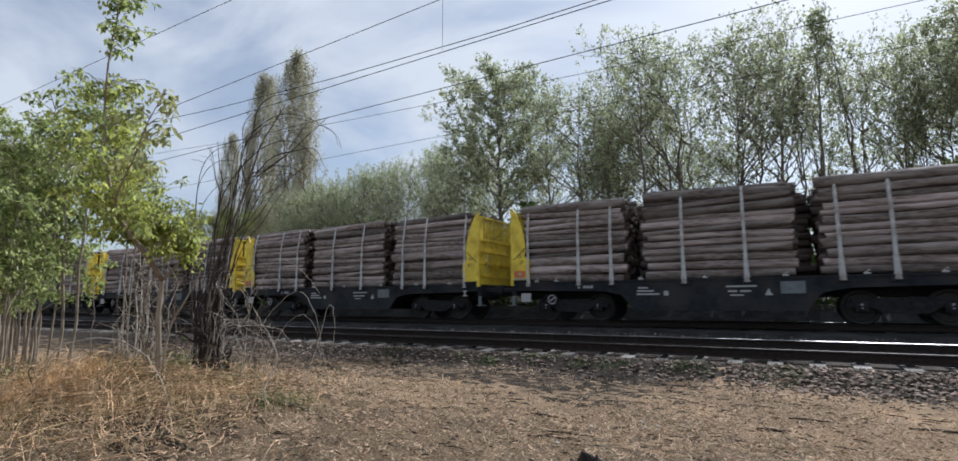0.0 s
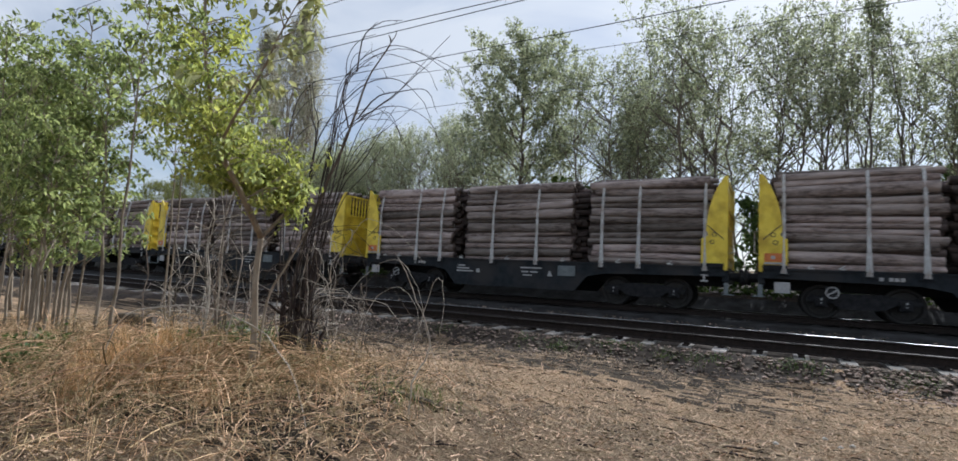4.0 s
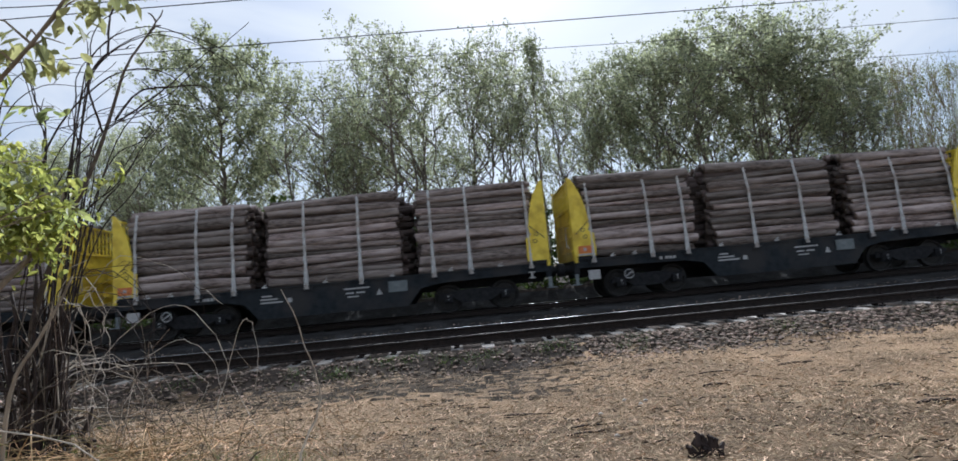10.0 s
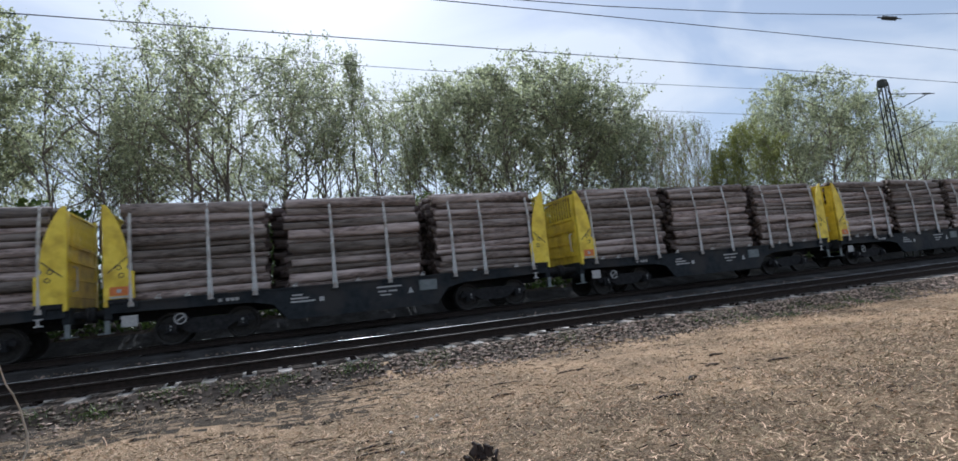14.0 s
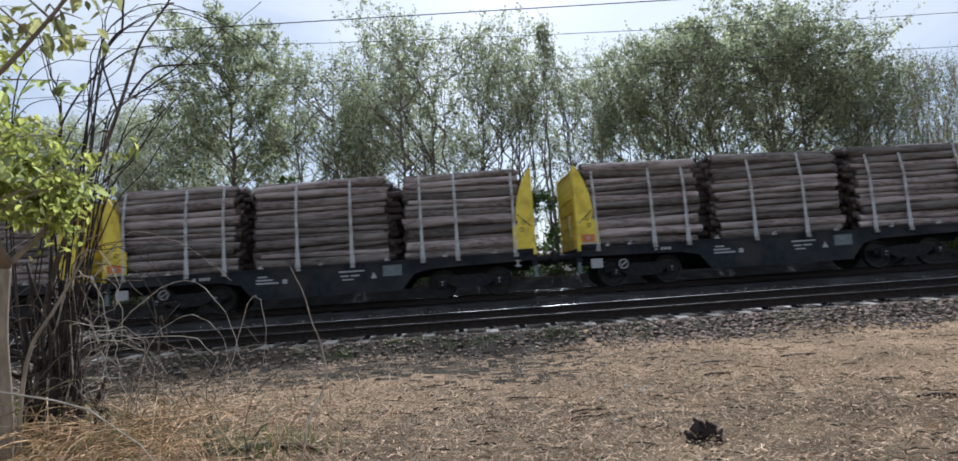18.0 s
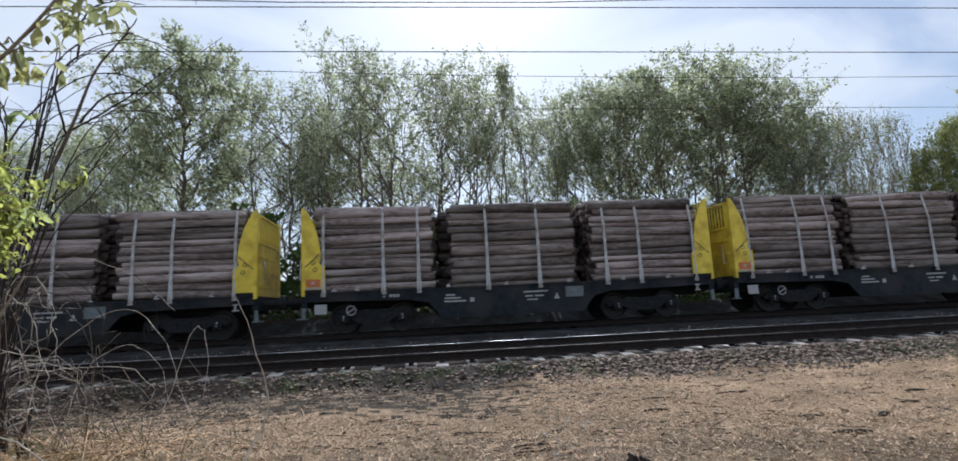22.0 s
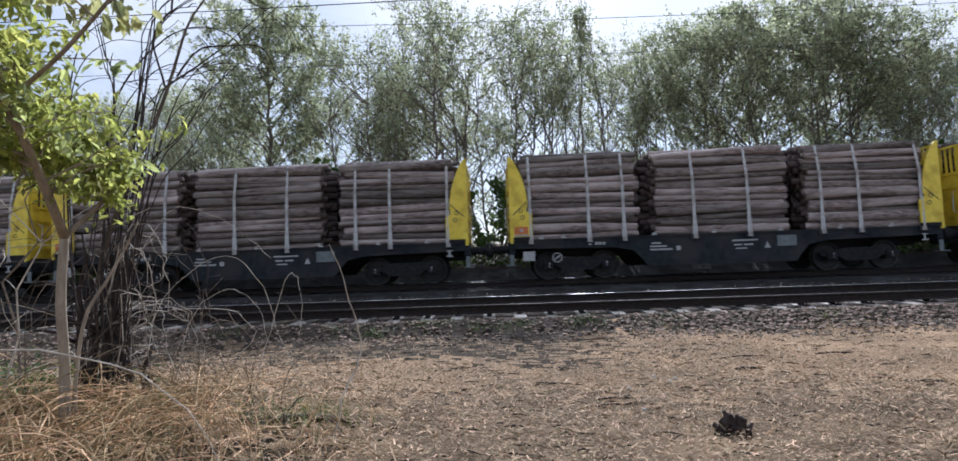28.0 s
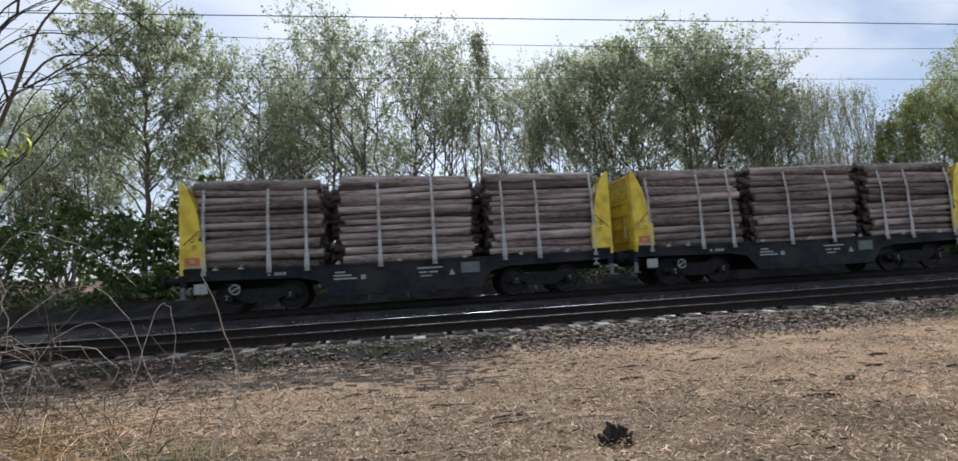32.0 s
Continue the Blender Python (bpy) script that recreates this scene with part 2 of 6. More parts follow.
DEADWOOD = material("dead_twig", (0.27, 0.235, 0.19), (0.62, 0.56, 0.47), 14.0, 0.9, 0.3, island=0.6, spec=0.2)
DRY_GRASS = material("dry_grass", (0.30, 0.175, 0.07), (0.76, 0.52, 0.26), 5.0, 0.8, 0.0, island=0.5, sheer=0.25, spec=0.2)
GREEN_GRASS = material("green_grass", (0.08, 0.12, 0.03), (0.17, 0.21, 0.06), 5.0, 0.7, 0.0, island=0.4, sheer=0.3, spec=0.2)
CANE_GREY = material("grey_dead_cane", (0.085, 0.066, 0.052), (0.25, 0.205, 0.162), 14.0, 0.9, 0.3, vary=0.45, spec=0.2)
STRAW_TWIG = material("straw_twig", (0.14, 0.083, 0.038), (0.76, 0.56, 0.32), 14.0, 0.9, 0.3, island=0.75, spec=0.2)

# ---- mesh helpers ----
class Mesh:
    """Gathers vertices, faces and material slots for one mesh."""

    def __init__(self):
        self.v, self.f, self.s = [], [], []

    def face(self, pts, slot=0):
        k = len(self.v)
        self.v += [tuple(p) for p in pts]
        self.f.append(tuple(range(k, k + len(pts))))
        self.s.append(slot)

    def add(self, verts, faces, slot=0):
        k = len(self.v)
        self.v += [tuple(p) for p in verts]
        self.f += [tuple(i + k for i in f) for f in faces]
        self.s += [slot] * len(faces)

    def box(self, x0, x1, y0, y1, z0, z1, slot=0, ch=0.0):
        """A box with its edges along x chamfered by ch."""
        if ch:
            prof = [(y0 + ch, z0), (y1 - ch, z0), (y1, z0 + ch), (y1, z1 - ch), (y1 - ch, z1), (y0 + ch, z1), (y0, z1 - ch), (y0, z0 + ch)]
        else:
            prof = [(y0, z0), (y1, z0), (y1, z1), (y0, z1)]
        self.extrude_x(prof, x0, x1, slot)

    def extrude_x(self, prof, x0, x1, slot=0):
        n = len(prof)
        vs = [(x0, y, z) for y, z in prof] + [(x1, y, z) for y, z in prof]
        fs = [(i, (i + 1) % n, n + (i + 1) % n, n + i) for i in range(n)] + [tuple(range(n))[::-1], tuple(range(n, 2 * n))]
        self.add(vs, fs, slot)

    def extrude_y(self, prof, y0, y1, slot=0):
        n = len(prof)
        vs = [(x, y0, z) for x, z in prof] + [(x, y1, z) for x, z in prof]
        fs = [(i, (i + 1) % n, n + (i + 1) % n, n + i) for i in range(n)] + [tuple(range(n))[::-1], tuple(range(n, 2 * n))]
        self.add(vs, fs, slot)

    def tube(self, pts, radii, sides=6, slot=0, caps=True, cap_slot=None):
        pts = [Vector(p) for p in pts]
        n = len(pts)
        if isinstance(radii, (int, float)):
            radii = [radii] * n
        vs, ref = [], None
        for i, p in enumerate(pts):
            d = (pts[min(i + 1, n - 1)] - pts[max(i - 1, 0)]).normalized()
            if ref is None:
                ref = Vector((0, 0, 1)) if abs(d.z) < 0.9 else Vector((1, 0, 0))
            a = d.cross(ref)
            a = a.normalized() if a.length > 1e-6 else d.orthogonal().normalized()
            b = a.cross(d)
            ref = b
            for k in range(sides):
                w = 2 * math.pi * k / sides
                vs.append(p + (a * math.cos(w) + b * math.sin(w)) * radii[i])
        fs = [(i * sides + k, i * sides + (k + 1) % sides, (i + 1) * sides + (k + 1) % sides, (i + 1) * sides + k) for i in range(n - 1) for k in range(sides)]
        self.add(vs, fs, slot)
        if caps:
            k = len(self.v) - n * sides
            self.f += [tuple(k + j for j in range(sides))[::-1], tuple(k + (n - 1) * sides + j for j in range(sides))]
            self.s += [slot if cap_slot is None else cap_slot] * 2

    def data(self, name, mats, smooth=False, bevel=0.0):
        me = bpy.data.meshes.new(name)
        me.from_pydata(self.v, [], self.f)
        for m in (mats if isinstance(mats, (list, tuple)) else [mats]):
            me.materials.append(m)
        me.polygons.foreach_set("material_index", self.s)
        bm = bmesh.new()
        bm.from_mesh(me)
        bmesh.ops.recalc_face_normals(bm, faces=bm.faces) if len(self.f) < 60000 else None
        if bevel:
            bmesh.ops.remove_doubles(bm, verts=bm.verts, dist=1e-5)
            bmesh.ops.bevel(bm, geom=[e for e in bm.edges if len(e.link_faces) == 2 and e.calc_face_angle(0) > 0.5], offset=bevel, segments=1, affect="EDGES")
        bm.to_mesh(me)
        bm.free()
        if smooth:
            me.polygons.foreach_set("use_smooth", [True] * len(me.polygons))
        return me


def quick(name, verts, faces, mat, smooth=False):
    """A large mesh straight from arrays: verts (n, 3), faces (m, k)."""
    me = bpy.data.meshes.new(name)
    verts, faces = np.asarray(verts, np.float32), np.asarray(faces, np.int32)
    k = faces.shape[1]
    me.vertices.add(len(verts))
    me.vertices.foreach_set("co", verts.ravel())
    me.loops.add(faces.size)
    me.loops.foreach_set("vertex_index", faces.ravel())
    me.polygons.add(len(faces))
    me.polygons.foreach_set("loop_start", np.arange(0, faces.size, k, dtype=np.int32))
    me.polygons.foreach_set("use_smooth", np.full(len(faces), smooth))
    me.materials.append(mat)
    me.update(calc_edges=True)
    return me


def part(name, mesh, material_, parent, label="", smooth=False, bevel=0.0, at=None, kind=""):
    """One mesh object under a thing or under a part."""
    me = mesh if isinstance(mesh, bpy.types.Mesh) else mesh.data(name, material_, smooth, bevel)
    ob = new(name, me)
    ob.parent = parent
    if at is not None:
        ob.matrix_basis = at
    return tagged(ob, label=label, kind=kind)


def thing(name, label, category, m=None, group="", kind=""):
    """An empty at a thing's base."""
    ob = new(name)
    ob.empty_display_size = 0.2
    if m is not None:
        ob.matrix_basis = m
    return tagged(ob, label, category, group, kind)


def leaf_cards(points, size, rng, spread=0.0, droop=0.3):
    """Four-cornered leaves, bent along the middle, at the points, with random turns."""
    p = np.asarray(points, float)
    n = len(p)
    d = rng.normal(size=(n, 3))
    d[:, 2] -= droop
    d /= np.linalg.norm(d, axis=1)[:, None]
    e = np.cross(d, rng.normal(size=(n, 3)))
    e /= np.linalg.norm(e, axis=1)[:, None] + 1e-9
    nrm = np.cross(d, e)
    s = size * rng.uniform(0.6, 1.35, n)[:, None]
    p = p + rng.normal(size=(n, 3)) * spread
    v = np.stack([p, p + d * s * 0.5 + e * s * 0.34 + nrm * s * 0.10, p + d * s, p + d * s * 0.5 - e * s * 0.34 + nrm * s * 0.10], 1).reshape(-1, 3)
    return v, np.arange(4 * n).reshape(n, 4)


def ground_height(x, y):
    """Ground level: flat before the line, a step up to each track bed, a low bank behind."""
    x, y = np.asarray(x, float), np.asarray(y, float)
    z = np.interp(y, [-40, -8, 0, 3.0, 4.6, 6.0, 9.2, 9.6, 10.1, 12.9, 13.6, 15.6, 16.4, 20.8, 21.3, 22.8, 24, 40, 70, 300], [-0.2, 0.0, 0.02, 0.03, 0.01, -0.02, 0.03, 0.10, 0.30, 0.33, 0.32, 0.38, 0.55, 0.55, 0.55, 1.25, 1.3, 2.9, 3.6, 4.0])
    mound = 0.16 * np.exp(-((x + 5.7) / 2.2) ** 2 - ((y - 3.4) / 1.3) ** 2)
    u = np.clip((-2.4 - x) / 2.4, 0, 1)
    mound = mound + 0.18 * u * u * (3 - 2 * u) * np.interp(y, [-6, 0, 2, 6.0, 7.5, 9.6], [0, 0.4, 1, 1, 0.72, 0])
    near = (y < 9.3)
    z = z + mound + near * (0.03 * np.sin(x * 0.9 + 0.6 * y) * np.sin(y * 1.1 + 0.3 * x) + 0.012 * np.sin(3.1 * x + 1.3) * np.sin(2.7 * y))
    return z

# ---- ground and tracks ----
def build_ground():
    xs = np.concatenate([np.linspace(-900, -60, 15)[:-1], np.linspace(-60, -15, 46)[:-1], np.linspace(-15, 15, 201)[:-1], np.linspace(15, 60, 46)[:-1], np.linspace(60, 900, 15)])
    ys = np.concatenate([np.linspace(-700, -10, 12)[:-1], np.linspace(-10, 2, 49)[:-1], np.linspace(2, 10.4, 85)[:-1], np.linspace(10.4, 26, 60)[:-1], np.linspace(26, 70, 12)[:-1], np.linspace(70, 1500, 14)])
    gx, gy = np.meshgrid(xs, ys)
    rng = np.random.default_rng(3)
    gz = ground_height(gx, gy) + rng.normal(size=gx.shape) * 0.008 * (np.abs(gx) < 16) * (gy < 10.4) * (gy > 1)
    n, m = len(xs), len(ys)
    i = np.arange(n * m).reshape(m, n)
    faces = np.stack([i[:-1, :-1], i[:-1, 1:], i[1:, 1:], i[1:, :-1]], -1).reshape(-1, 4)
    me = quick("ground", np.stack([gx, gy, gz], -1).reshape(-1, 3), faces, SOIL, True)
    for extra in (BEDDING, BED_GREY_SHADE, HUMUS, DARK_SOIL_SHADE):
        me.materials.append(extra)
    fx, fy = gx[:-1, :-1].ravel(), gy[:-1, :-1].ravel() + 0.05
    edge = fy + 0.25 * np.sin(fx * 1.7) + rng.normal(size=len(fy)) * 0.12
    litter = fy + 0.5 * np.sin(fx * 0.8) + 0.4 * np.sin(fx * 2.3 + fy) + rng.normal(size=len(fy)) * 0.5
    slot = np.where((litter < 5.5) & (fy > -12) & (np.abs(fx) < 60), 3, 0)
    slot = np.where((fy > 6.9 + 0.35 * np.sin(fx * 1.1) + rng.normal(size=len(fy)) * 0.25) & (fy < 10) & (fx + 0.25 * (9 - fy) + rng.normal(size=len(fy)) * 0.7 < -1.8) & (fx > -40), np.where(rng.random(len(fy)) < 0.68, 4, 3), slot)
    # shade in the hollow round the briar foot, put into the ground colour
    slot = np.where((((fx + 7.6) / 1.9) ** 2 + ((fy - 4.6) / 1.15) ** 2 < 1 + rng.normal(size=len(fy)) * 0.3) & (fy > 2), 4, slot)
    # shadows beneath the straw tangle, painted as a darker ground slot
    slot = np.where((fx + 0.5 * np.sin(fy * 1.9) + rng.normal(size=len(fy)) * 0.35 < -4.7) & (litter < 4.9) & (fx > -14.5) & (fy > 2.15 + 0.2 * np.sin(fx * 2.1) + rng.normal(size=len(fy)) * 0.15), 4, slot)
    # dark bed reaches under the shoulder stones to give them painted shadow gaps
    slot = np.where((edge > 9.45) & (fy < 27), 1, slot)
    # bed between the tracks and under the train, painted as dark as its shade
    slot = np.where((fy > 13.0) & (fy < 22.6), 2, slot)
    slot = np.where(fy >= 27, 3, slot)
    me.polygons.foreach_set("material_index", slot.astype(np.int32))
    return tagged(new("ground", me), "straw-littered sandy ground rising to dark ballast", "ground", kind="structure")


NEAR_RAILS = ((10.75, 0.54), (12.25, 0.61))
FAR_RAILS = ((17.85, 0.76), (19.35, 0.76))


def rail_mesh(length, head):
    m = Mesh()
    half = [(-0.072, -0.172), (-0.072, -0.160), (-0.014, -0.138), (-0.009, -0.05), (-0.036, -0.036), (-0.036, -0.015), (-0.023, -0.0045), (-0.011, 0.0)]
    prof = half + [(-y, z) for y, z in half[::-1]]
    n = len(prof)
    k = 24
    vs = [(-length / 2 + length * j / k, y, z) for j in range(k + 1) for y, z in prof]
    for j in range(k):
        for i in range(n):
            a = (j * n + i, j * n + (i + 1) % n, (j + 1) * n + (i + 1) % n, (j + 1) * n + i)
            m.f.append(a)
            m.s.append(1 if 6 <= i <= 8 else 0)
    m.v = vs
    return m.data("rail", [RAIL_SIDE, head])


def sleeper_mesh():
    m = Mesh()
    prof = [(-1.3, -0.20), (1.3, -0.20), (1.3, -0.035), (1.25, 0.0), (0.45, 0.0), (0.3, -0.03), (-0.3, -0.03), (-0.45, 0.0), (-1.25, 0.0), (-1.3, -0.035)]
    n = len(prof)
    vs = [(-0.14, y, z) for y, z in prof] + [(0.14, y, z) for y, z in prof]
    vs = [(x * (0.82 if z > -0.1 else 1.0), y, z) for x, y, z in vs]
    m.add(vs, [(i, (i + 1) % n, n + (i + 1) % n, n + i) for i in range(n)] + [tuple(range(n))[::-1], tuple(range(n, 2 * n))])
    return m.data("sleeper", CONCRETE)


def clip_mesh():
    m = Mesh()
    m.box(-0.05, 0.05, -0.13, -0.06, 0.0, 0.035, ch=0.01)
    m.box(-0.05, 0.05, 0.06, 0.13, 0.0, 0.035, ch=0.01)
    m.tube([(0, -0.1, 0.03), (0, -0.1, 0.07)], 0.014, 6)
    m.tube([(0, 0.1, 0.03), (0, 0.1, 0.07)], 0.014, 6)
    return m.data("rail_clip", RAIL_SIDE)


def build_track(rails, centre, tilt, x0, x1, label, near):
    track = tagged(new("track"), label, "railway track", kind="structure")
    sm, cm = sleeper_mesh(), clip_mesh()
    for k, (y, z) in enumerate(rails):
        part("rail", rail_mesh(320, RAIL_DULL if near and k == 0 else RAIL_TOP), None, track, at=pose(0, y, z))
    zt = sum(z for _, z in rails) / 2 - 0.185
    rng = random.Random(5)
    x = x0
    rest = Mesh()
    while x < x1:
        p = pose(x + rng.uniform(-0.015, 0.015), centre + rng.uniform(-0.03, 0.03), zt - 0.006 - (0.03 if near and rng.random() < 0.4 else 0), tilt, 0, rng.uniform(-0.7, 0.7))
        if near and -42 < x < 42:
            part("sleeper", sm, None, track, at=p)
        else:
            k = len(rest.v)
            rest.v += [tuple(p @ v.co) for v in sm.vertices]
            rest.f += [tuple(k + i for i in f.vertices) for f in sm.polygons]
            rest.s += [0] * len(sm.polygons)
        if near and -14 < x < 14:
            for yr, _ in rails:
                part("rail_clip", cm, None, track, at=p @ pose(0, yr - centre, 0))
        x += 0.612
    # far sleepers take the shade-dark bed colour instead of concrete
    part("far_sleepers", rest, CONCRETE if near else BED_GREY_SHADE, track, kind="stuff")
    return track


def build_ballast():
    """Loose stones on the shoulder and between the sleepers."""
    rng = np.random.default_rng(11)
    base = np.array([[0, 0, 0.55], [0.9, 0.1, 0.1], [-0.1, 0.8, 0.15], [-0.85, -0.1, 0.05], [0.05, -0.9, 0.1], [0.1, 0, -0.5]])
    tri = np.array([[0, 1, 2], [0, 2, 3], [0, 3, 4], [0, 4, 1], [5, 2, 1], [5, 3, 2], [5, 4, 3], [5, 1, 4]])
    n = 26000
    x = rng.uniform(-17, 19, n)
    u = rng.uniform(0, 1, n)
    x = np.where((x < -1) & (u < 0.38), rng.uniform(-1, 19, n), x)
    y = np.where(u < 0.66, 8.6 + 1.85 * rng.beta(2.6, 1.15, n), rng.uniform(10.4, 16.0, n))
    size = rng.uniform(0.015, 0.052, n) * np.where(y > 10.4, 0.9, np.interp(y, [8.6, 9.5], [0.7, 1.05]))
    low = (y > 10.2) & (y < 13.0)
    z = ground_height(x, y) + size * 0.25 - low * 0.6 * size
    v = base[None] * size[:, None, None] * rng.uniform(0.6, 1.4, (n, 6, 1)) * rng.uniform(0.7, 1.3, (n, 1, 3))
    a = rng.uniform(0, 6.28, n)
    c, s = np.cos(a)[:, None], np.sin(a)[:, None]
    v = np.stack([v[..., 0] * c - v[..., 1] * s + x[:, None], v[..., 0] * s + v[..., 1] * c + y[:, None], v[..., 2] + z[:, None]], -1)
    f = (tri[None] + 6 * np.arange(n)[:, None, None]).reshape(-1, 3)
    return tagged(new("ballast", quick("ballast", v.reshape(-1, 3), f, STONE)), "loose grey-brown track ballast stones beside the sleepers", "ballast", kind="stuff")


# ---- overhead line ----
def wire(name, pts, r, label):
    m = Mesh()
    m.tube(pts, r, 5)
    return tagged(new(name, m.data(name, WIRE, True)), label, "overhead wire", group="overhead wires")


def build_wires():
    xs = [-150 + 6 * i for i in range(51)]
    wire("contact_wire", [(x, 11.5, 7.25 + 0.008 * x) for x in xs], 0.011, "taut dark contact wire above the near track")
    wire("contact_wire", [(x, 18.6, 8.62) for x in xs], 0.010, "taut dark contact wire above the far track")

    def sag(x, low, mid):
        d = (x - low + 35) % 70 - 35
        return mid + 0.00205 * d * d

    wire("messenger_wire", [(x, 11.5, sag(x, -8, 8.38)) for x in xs], 0.012, "sagging dark messenger wire above the near track")
    wire("messenger_wire", [(x, 18.6, 9.87 + 0.0007 * (x - 8) ** 2) for x in xs if -45 < x < 36], 0.011, "sagging dark messenger wire above the far track")
    wire("feeder_wire", [(x, 11.5, 8.38 + 0.018 * x) for x in xs if x > -60], 0.012, "dark feeder wire of the overhead line")
    wire("feeder_wire", [(x, 11.5, 10.2 + 0.046 * x) for x in xs if -70 < x < 40], 0.011, "dark feeder wire of the overhead line")
    wire("feeder_wire", [(x, 11.5, 12.8) for x in xs if x < 30], 0.012, "dark feeder wire high above the track")
    drop = Mesh()
    drop.tube([(-7.9, 11.5, 8.30), (-7.9, 11.5, 9.84)], 0.006, 4)
    tagged(new("dropper", drop.data("dropper", WIRE)), "thin vertical dropper between two overhead wires", "overhead wire")
    ins = Mesh()
    for i in range(5):
        x = 18.3 + 0.17 * i
        ins.tube([(x, 11.5, 9.70 + 0.06 * (x - 18.3)), (x + 0.05, 11.5, 9.70 + 0.06 * (x - 18.3)), (x + 0.12, 11.5, 9.71 + 0.06 * (x - 18.3))], [0.035, 0.085, 0.035], 8)
    ins.tube([(18.0, 11.5, 9.68), (19.4, 11.5, 9.77)], 0.022, 6)
    tagged(new("insulator", ins.data("insulator", WIRE, True)), "dark ribbed insulator hung in the messenger wire", "insulator")


def build_mast(x, y, top):
    mast = thing("lattice_mast", "dark tapered steel lattice mast beside the far track", "mast", pose(x, y, 0.3), "overhead masts")
    h = top - 0.3
    for sx in (-1, 1):
        for sy in (-1, 1):
            m = Mesh()
            m.tube([(sx * 0.42, sy * 0.42, -0.1), (sx * 0.2, sy * 0.2, h)], 0.045, 4)
            part("leg", m, MAST, mast)
    n = 14
    for i in range(n):
        z0, z1 = h * i / n, h * (i + 1) / n
        w0, w1 = 0.42 - 0.22 * z0 / h, 0.42 - 0.22 * z1 / h
        for face in range(4):
            m = Mesh()
            s = 1 if (i + face) % 2 else -1
            a, b = Vector((s * w0, -w0, z0)), Vector((-s * w1, -w1, z1))
            r = Matrix.Rotation(math.pi / 2 * face, 3, "Z")
            m.tube([r @ a, r @ b], 0.022, 4)
            part("brace", m, MAST, mast)
    cap = Mesh()
    cap.box(-0.21, 0.21, -0.21, 0.21, h - 0.3, h + 0.22, ch=0.05)
    part("mast_head", cap, MAST, mast, bevel=0.03)
    arm = Mesh()
    arm.tube([(0.2, 0, h - 0.75), (3.4, -1.0, h - 0.95)], 0.03, 5)
    arm.tube([(2.6, -0.75, h - 0.90), (3.1, -0.9, h - 0.93)], 0.06, 6)
    part("bracket_arm", arm, MAST, mast)
    arm = Mesh()
    arm.tube([(0, -0.2, 7.9), (0, -2.3, 8.30)], 0.03, 5)
    arm.tube([(0, -0.2, 9.6), (0, -2.3, 10.06)], 0.025, 5)
    part("bracket_arm", arm, MAST, mast)
    return mast

# ---- train ----
PITCH, TRACK_Y, RAIL_Z = 14.72, 18.6, 0.76
# the wagons run in pairs: the end walls stand close where two share a bar, further apart at the couplers
CLOSE, COUPLED = PITCH / 2 - 0.40, PITCH / 2 - 0.67
STAKES = {CLOSE: (0.92, 3.22, 4.40, 6.34), COUPLED: (0.80, 3.04, 4.16, 6.03)}
DECK = 2.08 - RAIL_Z


def log_meshes():
    out = []
    rng = random.Random(21)
    for k in range(7):
        m = Mesh()
        r0, r1 = rng.uniform(0.105, 0.13), rng.uniform(0.08, 0.108)
        bend, ph = rng.uniform(-0.045, 0.045), rng.uniform(0, 6)
        pts, rad = [], []
        for i in range(7):
            u = i / 6
            pts.append(((u - 0.5), bend * math.sin(math.pi * u) + 0.008 * math.sin(5 * u + ph), 0.010 * math.sin(4 * u + ph)))
            rad.append((r0 + (r1 - r0) * u) * rng.uniform(0.93, 1.06))
        m.tube(pts, rad, 9, cap_slot=1)
        out.append(m.data("log", [BARK_LOG, LOG_END], True))
    return out


